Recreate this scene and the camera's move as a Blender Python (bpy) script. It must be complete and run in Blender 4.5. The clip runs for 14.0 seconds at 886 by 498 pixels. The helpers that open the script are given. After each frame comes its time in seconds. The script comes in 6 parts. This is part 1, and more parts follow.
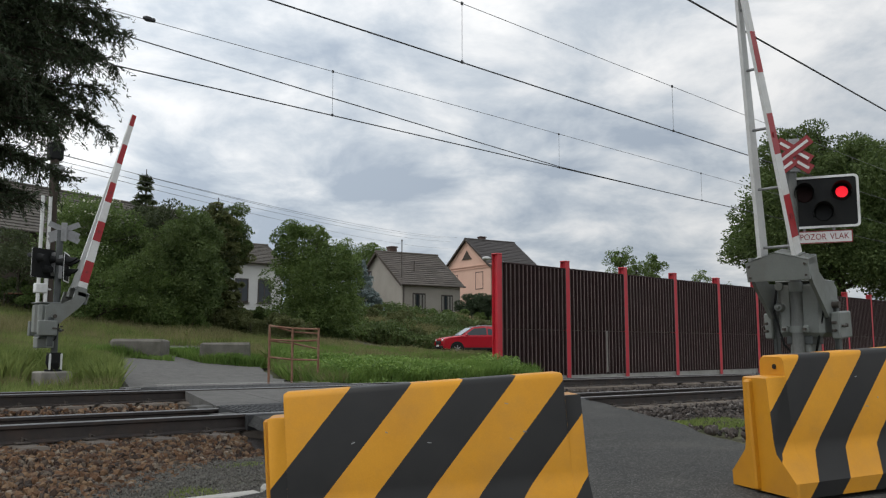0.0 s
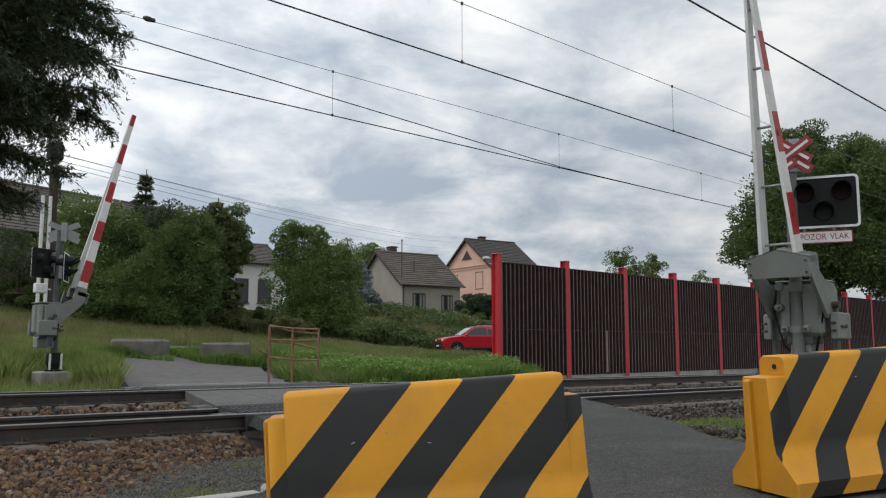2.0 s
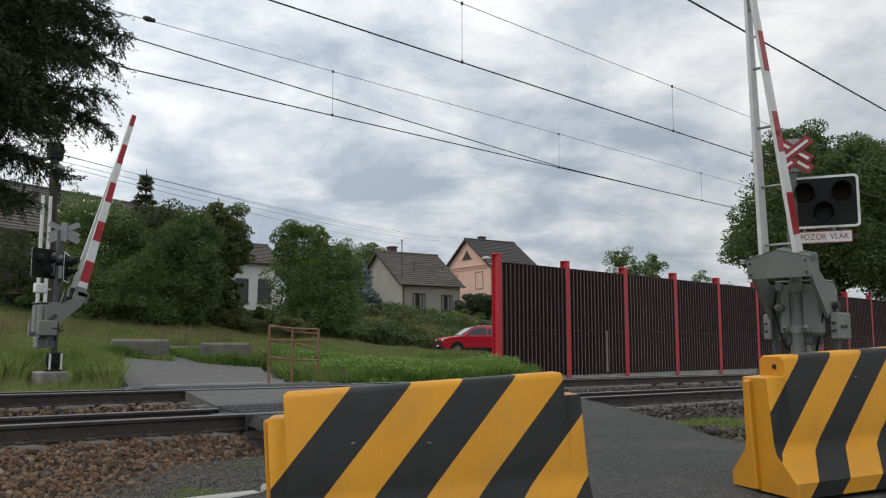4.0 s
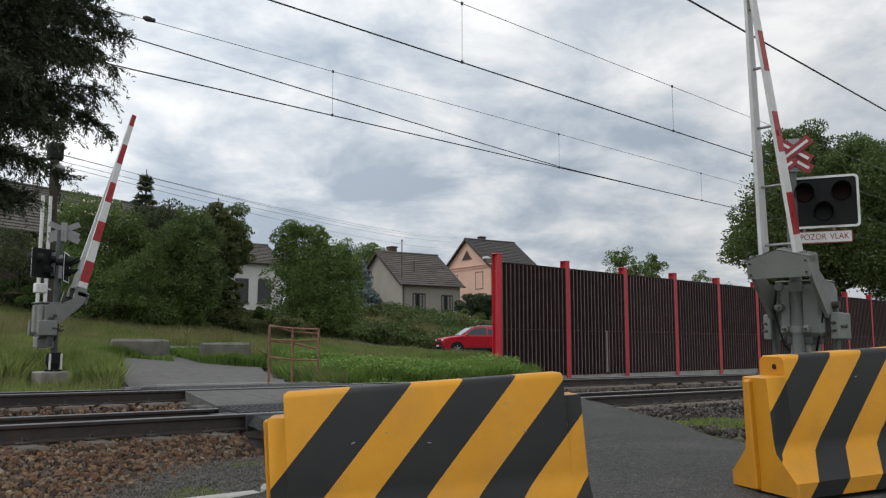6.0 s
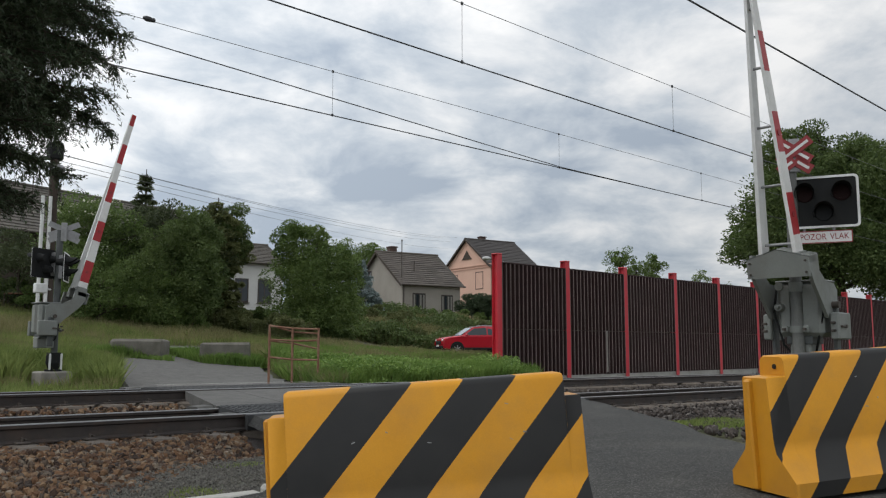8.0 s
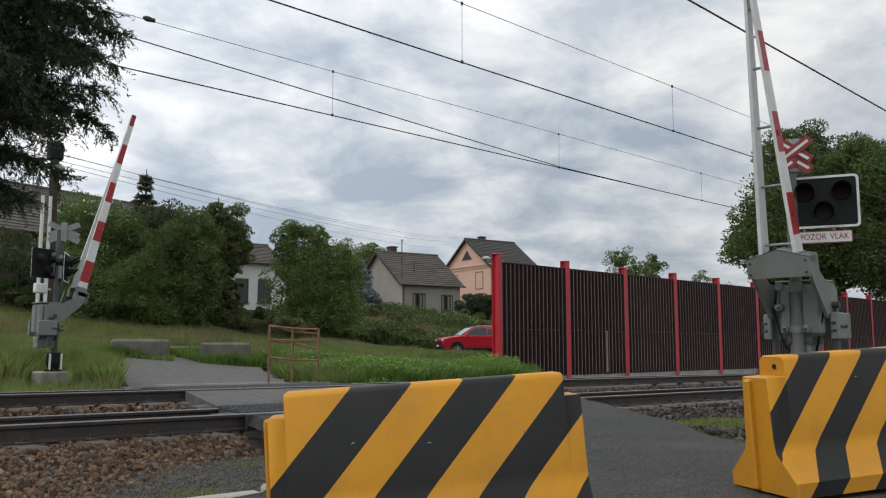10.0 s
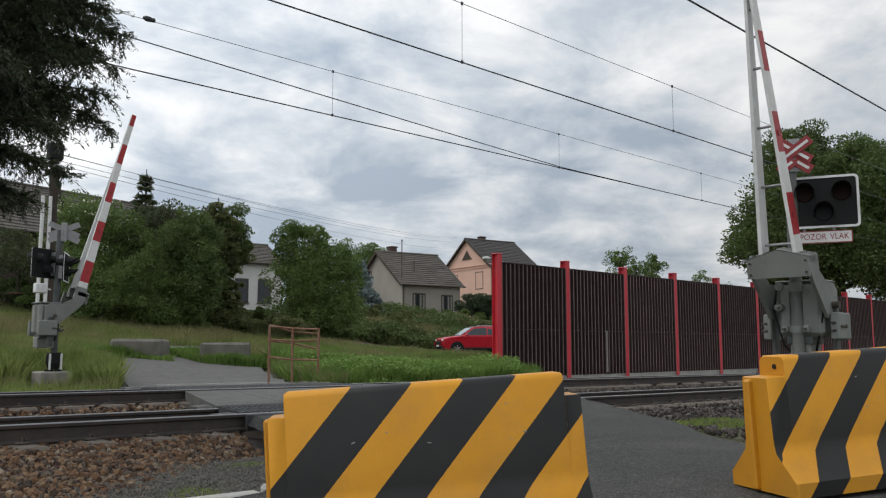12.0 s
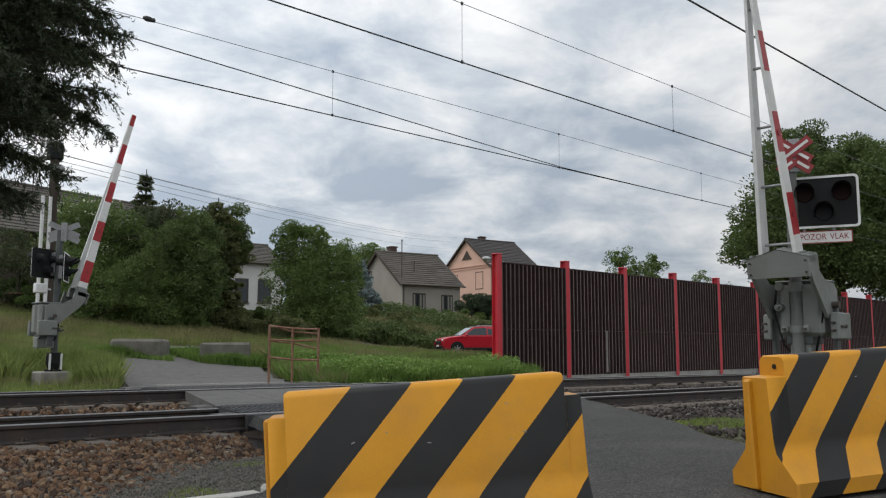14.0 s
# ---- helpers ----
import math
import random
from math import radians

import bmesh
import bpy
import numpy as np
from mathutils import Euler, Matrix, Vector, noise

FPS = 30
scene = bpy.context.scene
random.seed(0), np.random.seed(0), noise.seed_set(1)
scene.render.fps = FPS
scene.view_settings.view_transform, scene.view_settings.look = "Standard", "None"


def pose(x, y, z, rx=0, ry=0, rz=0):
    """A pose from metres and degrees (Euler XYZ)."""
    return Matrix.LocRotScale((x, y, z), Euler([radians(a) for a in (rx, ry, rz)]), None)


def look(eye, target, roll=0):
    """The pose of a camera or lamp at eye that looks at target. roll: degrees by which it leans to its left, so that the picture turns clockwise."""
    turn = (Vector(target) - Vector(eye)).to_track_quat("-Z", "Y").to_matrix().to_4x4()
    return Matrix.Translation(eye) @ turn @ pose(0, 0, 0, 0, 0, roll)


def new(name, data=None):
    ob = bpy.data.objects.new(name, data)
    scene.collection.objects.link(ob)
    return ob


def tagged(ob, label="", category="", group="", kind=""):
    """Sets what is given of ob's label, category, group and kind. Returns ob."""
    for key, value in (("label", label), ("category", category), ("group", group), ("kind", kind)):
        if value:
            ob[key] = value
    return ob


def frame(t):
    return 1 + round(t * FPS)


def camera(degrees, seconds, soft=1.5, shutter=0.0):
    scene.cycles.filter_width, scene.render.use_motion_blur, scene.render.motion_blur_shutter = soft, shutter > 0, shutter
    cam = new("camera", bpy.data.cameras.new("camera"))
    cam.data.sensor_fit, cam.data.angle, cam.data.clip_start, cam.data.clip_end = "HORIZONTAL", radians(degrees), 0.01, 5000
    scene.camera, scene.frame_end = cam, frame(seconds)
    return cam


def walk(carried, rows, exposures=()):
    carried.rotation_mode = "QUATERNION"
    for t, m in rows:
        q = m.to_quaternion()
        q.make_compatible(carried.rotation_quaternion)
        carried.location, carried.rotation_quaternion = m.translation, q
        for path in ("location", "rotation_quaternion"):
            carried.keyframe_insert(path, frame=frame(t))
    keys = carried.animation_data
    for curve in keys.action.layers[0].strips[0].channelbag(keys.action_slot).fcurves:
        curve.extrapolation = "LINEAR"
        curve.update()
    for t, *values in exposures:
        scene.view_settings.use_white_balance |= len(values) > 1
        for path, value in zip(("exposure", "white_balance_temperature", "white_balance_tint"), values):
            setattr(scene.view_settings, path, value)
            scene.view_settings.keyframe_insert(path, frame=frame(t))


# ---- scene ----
# ---- camera ----
AZ = radians(43.6)
EYE = (0.0, 0.0, 0.9)
cam = camera(55.19, 14.0, soft=1.22)
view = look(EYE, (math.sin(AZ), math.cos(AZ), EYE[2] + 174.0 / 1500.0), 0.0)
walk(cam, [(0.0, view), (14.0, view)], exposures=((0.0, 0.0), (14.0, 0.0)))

# ---- world and sun ----
SUN_DIR = Vector((-0.5, 0.2, 0.8)).normalized()


def build_world():
    w = bpy.data.worlds.new("overcast_sky")
    w.use_nodes = True
    scene.world = w
    nt = w.node_tree
    nt.nodes.clear()
    N = nt.nodes.new
    L = nt.links.new
    out = N("ShaderNodeOutputWorld")
    bg = N("ShaderNodeBackground")
    L(bg.outputs[0], out.inputs[0])
    sky = N("ShaderNodeTexSky")
    sky.sky_type = "NISHITA"
    sky.sun_disc = False
    sky.sun_elevation = math.asin(SUN_DIR.z)
    sky.sun_rotation = math.atan2(SUN_DIR.x, SUN_DIR.y)
    tc = N("ShaderNodeTexCoord")
    sep = N("ShaderNodeSeparateXYZ")
    L(tc.outputs["Generated"], sep.inputs[0])
    zz = N("ShaderNodeMath"); zz.operation = "MAXIMUM"; zz.inputs[1].default_value = 0.0
    L(sep.outputs[2], zz.inputs[0])
    za = N("ShaderNodeMath"); za.operation = "ADD"; za.inputs[1].default_value = 0.3
    L(zz.outputs[0], za.inputs[0])
    dx = N("ShaderNodeMath"); dx.operation = "DIVIDE"
    dy = N("ShaderNodeMath"); dy.operation = "DIVIDE"
    L(sep.outputs[0], dx.inputs[0]); L(za.outputs[0], dx.inputs[1])
    L(sep.outputs[1], dy.inputs[0]); L(za.outputs[0], dy.inputs[1])
    com = N("ShaderNodeCombineXYZ")
    L(dx.outputs[0], com.inputs[0]); L(dy.outputs[0], com.inputs[1])

    def cloud(scale, detail, rough, dist, off):
        mp = N("ShaderNodeMapping")
        mp.inputs["Location"].default_value = off
        mp.inputs["Rotation"].default_value = (0, 0, 0.7)
        mp.inputs["Scale"].default_value = (1.0, 1.0, 1.0)
        L(com.outputs[0], mp.inputs[0])
        n = N("ShaderNodeTexNoise")
        n.inputs["Scale"].default_value = scale
        n.inputs["Detail"].default_value = detail
        n.inputs["Roughness"].default_value = rough
        n.inputs["Distortion"].default_value = dist
        L(mp.outputs[0], n.inputs["Vector"])
        return n
    big = cloud(0.85, 3, 0.5, 0.2, (3.1, 1.7, 0))
    fine = cloud(3.4, 10, 0.58, 0.25, (0.3, 5.2, 2))
    mixn = N("ShaderNodeMath"); mixn.operation = "MULTIPLY_ADD"; mixn.inputs[1].default_value = 0.55
    L(fine.outputs["Fac"], mixn.inputs[0])
    half = N("ShaderNodeMath"); half.operation = "MULTIPLY"; half.inputs[1].default_value = 0.45
    L(big.outputs["Fac"], half.inputs[0]); L(half.outputs[0], mixn.inputs[2])
    ramp = N("ShaderNodeValToRGB")
    el = ramp.color_ramp.elements
    el[0].position, el[0].color = 0.40, (0.42, 0.485, 0.57, 1)
    el[1].position, el[1].color = 0.585, (1.0, 1.0, 0.995, 1)
    e = el.new(0.465); e.color = (0.59, 0.645, 0.705, 1)
    e = el.new(0.525); e.color = (0.80, 0.825, 0.85, 1)
    L(mixn.outputs[0], ramp.inputs[0])
    # bright veil where the sun stands behind the cloud
    dot = N("ShaderNodeVectorMath"); dot.operation = "DOT_PRODUCT"
    dot.inputs[1].default_value = SUN_DIR
    L(tc.outputs["Generated"], dot.inputs[0])
    glow = N("ShaderNodeMapRange")
    glow.inputs["From Min"].default_value = -0.3; glow.inputs["From Max"].default_value = 0.5
    glow.inputs["To Min"].default_value = 0.68; glow.inputs["To Max"].default_value = 1.32
    L(dot.outputs["Value"], glow.inputs[0])
    mul = N("ShaderNodeVectorMath"); mul.operation = "SCALE"
    L(ramp.outputs[0], mul.inputs[0]); L(glow.outputs[0], mul.inputs["Scale"])
    skys = N("ShaderNodeVectorMath"); skys.operation = "SCALE"; skys.inputs["Scale"].default_value = 0.1
    L(sky.outputs[0], skys.inputs[0])
    mix = N("ShaderNodeMix"); mix.data_type = "RGBA"; mix.inputs["Factor"].default_value = 0.95
    L(skys.outputs[0], mix.inputs["A"]); L(mul.outputs[0], mix.inputs["B"])
    L(mix.outputs["Result"], bg.inputs["Color"])
    bg.inputs["Strength"].default_value = 1.1


build_world()
sun = new("sun", bpy.data.lights.new("sun", "SUN"))
sun.data.energy, sun.data.angle, sun.data.color = 0.8, radians(22), (1.0, 0.97, 0.92)
sun.matrix_world = look(SUN_DIR * 50, (0, 0, 0))


# ---- materials ----
def mat(name, c1, c2=None, rough=0.7, scale=6.0, fine=60.0, bump=0.2, metal=0.0, dirt=None, dirt_amt=0.0, spec=0.5,
        island=0.0, rnd=0.0, stretch=(1, 1, 1), bump_dist=0.01, span=(0.3, 0.7)):
    m = bpy.data.materials.new(name)
    m.use_nodes = True
    nt = m.node_tree
    N, L = nt.nodes.new, nt.links.new
    b = nt.nodes["Principled BSDF"]
    tc = N("ShaderNodeTexCoord")
    mp = N("ShaderNodeMapping"); mp.inputs["Scale"].default_value = stretch
    L(tc.outputs["Object"], mp.inputs[0])
    a = N("ShaderNodeTexNoise"); a.inputs["Scale"].default_value = scale; a.inputs["Detail"].default_value = 5; a.inputs["Roughness"].default_value = 0.65
    f = N("ShaderNodeTexNoise"); f.inputs["Scale"].default_value = fine; f.inputs["Detail"].default_value = 3
    L(mp.outputs[0], a.inputs["Vector"]); L(mp.outputs[0], f.inputs["Vector"])
    c2 = c2 or tuple(v * 0.7 for v in c1)
    avg = N("ShaderNodeMath"); avg.operation = "MULTIPLY_ADD"; avg.inputs[1].default_value = 0.35
    L(f.outputs["Fac"], avg.inputs[0])
    am = N("ShaderNodeMath"); am.operation = "MULTIPLY"; am.inputs[1].default_value = 0.65
    L(a.outputs["Fac"], am.inputs[0]); L(am.outputs[0], avg.inputs[2])
    rp = N("ShaderNodeMapRange"); rp.inputs["From Min"].default_value = span[0]; rp.inputs["From Max"].default_value = span[1]
    L(avg.outputs[0], rp.inputs[0])
    mix = N("ShaderNodeMix"); mix.data_type = "RGBA"
    mix.inputs["A"].default_value = (*c1, 1); mix.inputs["B"].default_value = (*c2, 1)
    col = mix.outputs["Result"]
    if island or rnd:
        g = N("ShaderNodeNewGeometry") if island else N("ShaderNodeObjectInfo")
        src = g.outputs["Random Per Island"] if island else g.outputs["Random"]
        mm = N("ShaderNodeMath"); mm.operation = "MULTIPLY_ADD"; mm.inputs[1].default_value = island or rnd
        L(src, mm.inputs[0])
        s2 = N("ShaderNodeMath"); s2.operation = "MULTIPLY"; s2.inputs[1].default_value = 1 - (island or rnd)
        L(rp.outputs[0], s2.inputs[0]); L(s2.outputs[0], mm.inputs[2])
        L(mm.outputs[0], mix.inputs["Factor"])
    else:
        L(rp.outputs[0], mix.inputs["Factor"])
    if dirt:
        d = N("ShaderNodeTexNoise"); d.inputs["Scale"].default_value = scale * 0.45; d.inputs["Detail"].default_value = 8; d.inputs["Roughness"].default_value = 0.7
        L(mp.outputs[0], d.inputs["Vector"])
        dr = N("ShaderNodeMapRange"); dr.inputs["From Min"].default_value = 0.48; dr.inputs["From Max"].default_value = 0.72
        dr.inputs["To Max"].default_value = dirt_amt
        L(d.outputs["Fac"], dr.inputs[0])
        m2 = N("ShaderNodeMix"); m2.data_type = "RGBA"; m2.inputs["B"].default_value = (*dirt, 1)
        L(dr.outputs[0], m2.inputs["Factor"]); L(col, m2.inputs["A"])
        col = m2.outputs["Result"]
    L(col, b.inputs["Base Color"])
    rr = N("ShaderNodeMapRange"); rr.inputs["To Min"].default_value = max(0.03, rough - 0.12); rr.inputs["To Max"].default_value = min(1, rough + 0.12)
    L(a.outputs["Fac"], rr.inputs[0]); L(rr.outputs[0], b.inputs["Roughness"])
    b.inputs["Metallic"].default_value = metal
    b.inputs["Specular IOR Level"].default_value = spec
    if bump:
        bp = N("ShaderNodeBump"); bp.inputs["Strength"].default_value = bump; bp.inputs["Distance"].default_value = bump_dist
        L(f.outputs["Fac"], bp.inputs["Height"]); L(bp.outputs[0], b.inputs["Normal"])
    return m


def leaf_mat(name, dark, light, trans=0.25, rough=0.55):
    m = bpy.data.materials.new(name)
    m.use_nodes = True
    nt = m.node_tree
    N, L = nt.nodes.new, nt.links.new
    b = nt.nodes["Principled BSDF"]
    out = nt.nodes["Material Output"]
    g = N("ShaderNodeNewGeometry")
    tc = N("ShaderNodeTexCoord")
    n = N("ShaderNodeTexNoise"); n.inputs["Scale"].default_value = 0.9; n.inputs["Detail"].default_value = 3
    L(tc.outputs["Object"], n.inputs["Vector"])
    ad = N("ShaderNodeMath"); ad.operation = "MULTIPLY_ADD"; ad.inputs[1].default_value = 0.55
    L(g.outputs["Random Per Island"], ad.inputs[0])
    nm = N("ShaderNodeMapRange"); nm.inputs["From Min"].default_value = 0.3; nm.inputs["From Max"].default_value = 0.7; nm.inputs["To Max"].default_value = 0.45
    L(n.outputs["Fac"], nm.inputs[0]); L(nm.outputs[0], ad.inputs[2])
    mix = N("ShaderNodeMix"); mix.data_type = "RGBA"
    mix.inputs["A"].default_value = (*dark, 1); mix.inputs["B"].default_value = (*light, 1)
    L(ad.outputs[0], mix.inputs["Factor"])
    L(mix.outputs["Result"], b.inputs["Base Color"])
    b.inputs["Roughness"].default_value = rough
    b.inputs["Specular IOR Level"].default_value = 0.3
    t = N("ShaderNodeBsdfTranslucent"); L(mix.outputs["Result"], t.inputs["Color"])
    ms = N("ShaderNodeMixShader"); ms.inputs[0].default_value = trans
    L(b.outputs[0], ms.inputs[1]); L(t.outputs[0], ms.inputs[2]); L(ms.outputs[0], out.inputs[0])
    return m


def glow_mat(name, c, s):
    m = bpy.data.materials.new(name)
    m.use_nodes = True
    b = m.node_tree.nodes["Principled BSDF"]
    b.inputs["Base Color"].default_value = (*c, 1)
    b.inputs["Emission Color"].default_value = (*c, 1)
    b.inputs["Emission Strength"].default_value = s
    return m


def glass_mat(name, c=(0.02, 0.025, 0.03), rough=0.08):
    m = bpy.data.materials.new(name)
    m.use_nodes = True
    b = m.node_tree.nodes["Principled BSDF"]
    b.inputs["Base Color"].default_value = (*c, 1)
    b.inputs["Roughness"].default_value = rough
    b.inputs["Specular IOR Level"].default_value = 0.5 if rough < 0.3 else 0.15
    return m


def stripe_mat(name, slope, edges):
    """Weathered yellow plastic with slanting black bands in the object's x-z plane; edges: where a band begins, ends, begins."""
    m = mat(name, (0.66, 0.30, 0.016), (0.55, 0.24, 0.013), rough=0.5, scale=3, fine=140, bump=0.06, dirt=(0.30, 0.17, 0.06), dirt_amt=0.4, spec=0.28)
    nt = m.node_tree
    N, L = nt.nodes.new, nt.links.new
    b = nt.nodes["Principled BSDF"]
    old = b.inputs["Base Color"].links[0].from_socket
    tc = N("ShaderNodeTexCoord"); sep = N("ShaderNodeSeparateXYZ"); L(tc.outputs["Object"], sep.inputs[0])
    u = N("ShaderNodeMath"); u.operation = "MULTIPLY_ADD"; u.inputs[1].default_value = -slope; L(sep.outputs[2], u.inputs[0]); L(sep.outputs[0], u.inputs[2])
    mr = N("ShaderNodeMapRange"); mr.inputs["From Min"].default_value = -1.0; mr.inputs["From Max"].default_value = 2.0; L(u.outputs[0], mr.inputs[0])
    g = N("ShaderNodeValToRGB"); g.color_ramp.interpolation = "CONSTANT"
    el = g.color_ramp.elements
    el[0].position, el[0].color = 0.0, (0, 0, 0, 1)
    el[1].position, el[1].color = (edges[0] + 1) / 3, (1, 1, 1, 1)
    for i, p in enumerate(edges[1:]):
        e = el.new((p + 1) / 3); v = float(i % 2); e.color = (v, v, v, 1)
    L(mr.outputs[0], g.inputs[0])
    n = N("ShaderNodeTexNoise"); n.inputs["Scale"].default_value = 5; n.inputs["Detail"].default_value = 6; L(tc.outputs["Object"], n.inputs["Vector"])
    dk = N("ShaderNodeMix"); dk.data_type = "RGBA"; dk.inputs["A"].default_value = (0.011, 0.011, 0.011, 1); dk.inputs["B"].default_value = (0.024, 0.023, 0.021, 1)
    L(n.outputs["Fac"], dk.inputs["Factor"])
    mx = N("ShaderNodeMix"); mx.data_type = "RGBA"; L(g.outputs[0], mx.inputs["Factor"]); L(old, mx.inputs["A"]); L(dk.outputs["Result"], mx.inputs["B"])
    L(mx.outputs["Result"], b.inputs["Base Color"])
    return m


def band_mat(name, bands, lo, hi):
    """Gate-arm paint: red and white fields along the object's z, from lo to hi."""
    m = mat(name, (0.72, 0.71, 0.69), (0.6, 0.59, 0.56), rough=0.45, scale=5, fine=60, bump=0.05, dirt=(0.3, 0.28, 0.25), dirt_amt=0.35)
    nt = m.node_tree
    N, L = nt.nodes.new, nt.links.new
    b = nt.nodes["Principled BSDF"]
    old = b.inputs["Base Color"].links[0].from_socket
    tc = N("ShaderNodeTexCoord"); sep = N("ShaderNodeSeparateXYZ"); L(tc.outputs["Object"], sep.inputs[0])
    mr = N("ShaderNodeMapRange"); mr.inputs["From Min"].default_value = lo; mr.inputs["From Max"].default_value = hi
    L(sep.outputs[2], mr.inputs[0])
    rp = N("ShaderNodeValToRGB"); rp.color_ramp.interpolation = "CONSTANT"
    el = rp.color_ramp.elements
    el[0].position, el[0].color = 0.0, (0, 0, 0, 1)
    el[1].position, el[1].color = bands[0], (1, 1, 1, 1)
    for i, p in enumerate(bands[1:]):
        e = el.new(p); v = float(i % 2); e.color = (v, v, v, 1)
    L(mr.outputs[0], rp.inputs[0])
    mx = N("ShaderNodeMix"); mx.data_type = "RGBA"; L(rp.outputs[0], mx.inputs["Factor"]); L(old, mx.inputs["A"])
    n = N("ShaderNodeTexNoise"); n.inputs["Scale"].default_value = 9; n.inputs["Detail"].default_value = 5; L(tc.outputs["Object"], n.inputs["Vector"])
    rd = N("ShaderNodeMix"); rd.data_type = "RGBA"; rd.inputs["A"].default_value = (0.40, 0.013, 0.018, 1); rd.inputs["B"].default_value = (0.30, 0.012, 0.016, 1)
    L(n.outputs["Fac"], rd.inputs["Factor"]); L(rd.outputs["Result"], mx.inputs["B"])
    L(mx.outputs["Result"], b.inputs["Base Color"])
    return m


def stone_mat(name, stops):
    """Crushed stone: each piece takes its own colour, with grain and dust on it."""
    m = mat(name, (1, 1, 1), (0.55, 0.52, 0.5), rough=0.9, scale=14, fine=120, bump=0.5)
    nt = m.node_tree
    N, L = nt.nodes.new, nt.links.new
    b = nt.nodes["Principled BSDF"]
    old = b.inputs["Base Color"].links[0].from_socket
    g = N("ShaderNodeNewGeometry"); rp = N("ShaderNodeValToRGB")
    el = rp.color_ramp.elements
    el[0].position, el[0].color = stops[0][0], (*stops[0][1], 1)
    el[1].position, el[1].color = stops[-1][0], (*stops[-1][1], 1)
    for p, c in stops[1:-1]:
        e = el.new(p); e.color = (*c, 1)
    L(g.outputs["Random Per Island"], rp.inputs[0])
    mx = N("ShaderNodeMix"); mx.data_type = "RGBA"; mx.blend_type = "MULTIPLY"; mx.inputs["Factor"].default_value = 1.0
    L(rp.outputs[0], mx.inputs["A"]); L(old, mx.inputs["B"])
    L(mx.outputs["Result"], b.inputs["Base Color"])
    return m


def chip_mat(name):
    """Worn asphalt: dark binder with pale stone chips showing, dusty patches."""
    m = mat(name, (0.020, 0.020, 0.019), (0.044, 0.043, 0.040), rough=0.92, scale=1.6, fine=70, bump=0.7, dirt=(0.10, 0.095, 0.08), dirt_amt=0.4, spec=0.3)
    nt = m.node_tree
    N, L = nt.nodes.new, nt.links.new
    b = nt.nodes["Principled BSDF"]
    old = b.inputs["Base Color"].links[0].from_socket
    tc = N("ShaderNodeTexCoord")
    v = N("ShaderNodeTexVoronoi"); v.inputs["Scale"].default_value = 120
    L(tc.outputs["Object"], v.inputs["Vector"])
    sp = N("ShaderNodeSeparateColor"); L(v.outputs["Color"], sp.inputs[0])
    k = N("ShaderNodeMapRange"); k.inputs["From Min"].default_value = 0.6; k.inputs["From Max"].default_value = 1.0; k.inputs["To Max"].default_value = 0.38
    L(sp.outputs[0], k.inputs[0])
    mx = N("ShaderNodeMix"); mx.data_type = "RGBA"; mx.inputs["B"].default_value = (0.23, 0.225, 0.205, 1)
    L(k.outputs[0], mx.inputs["Factor"]); L(old, mx.inputs["A"]); L(mx.outputs["Result"], b.inputs["Base Color"])
    return m


M = {}
M["asphalt"] = chip_mat("asphalt")
M["soil"] = mat("soil", (0.10, 0.09, 0.05), (0.05, 0.065, 0.022), rough=0.95, scale=0.7, fine=25, bump=0.8, dirt=(0.17, 0.13, 0.07), dirt_amt=0.5, bump_dist=0.05)
M["ballast_bed"] = mat("ballast_bed", (0.04, 0.028, 0.022), (0.018, 0.014, 0.012), rough=0.95, scale=9, fine=40, bump=1.0, bump_dist=0.03)
M["stone"] = stone_mat("stone", ((0.0, (0.022, 0.016, 0.012)), (0.25, (0.065, 0.036, 0.021)), (0.5, (0.155, 0.077, 0.034)), (0.72, (0.23, 0.145, 0.078)), (0.88, (0.085, 0.065, 0.05)), (1.0, (0.30, 0.245, 0.18))))
M["stone_far"] = stone_mat("stone_far", ((0.0, (0.022, 0.018, 0.016)), (0.4, (0.055, 0.042, 0.034)), (0.75, (0.085, 0.07, 0.06)), (1.0, (0.17, 0.155, 0.14))))
M["grit"] = mat("grit", (0.06, 0.057, 0.05), (0.16, 0.148, 0.128), rough=0.95, scale=4, fine=60, bump=0.6, island=0.7)
M["rail"] = mat("rail", (0.045, 0.035, 0.030), (0.028, 0.024, 0.022), rough=0.75, scale=8, fine=90, bump=0.2, dirt=(0.09, 0.05, 0.03), dirt_amt=0.4)
M["rail_head"] = mat("rail_head", (0.30, 0.29, 0.28), (0.22, 0.21, 0.2), rough=0.35, scale=8, fine=60, bump=0.05, metal=0.9)
M["concrete"] = mat("concrete", (0.30, 0.28, 0.25), (0.2, 0.185, 0.165), rough=0.92, scale=3, fine=60, bump=0.4, dirt=(0.10, 0.095, 0.075), dirt_amt=0.6)
M["pale_concrete"] = mat("pale_concrete", (0.42, 0.41, 0.38), (0.3, 0.29, 0.26), rough=0.9, scale=3, fine=60, bump=0.3, dirt=(0.2, 0.19, 0.15), dirt_amt=0.5)
M["rubber"] = mat("rubber", (0.035, 0.036, 0.038), (0.06, 0.06, 0.06), rough=0.85, scale=5, fine=80, bump=0.4)
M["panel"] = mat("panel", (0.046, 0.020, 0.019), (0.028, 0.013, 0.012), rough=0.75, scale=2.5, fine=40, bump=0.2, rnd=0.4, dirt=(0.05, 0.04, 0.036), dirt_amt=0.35)
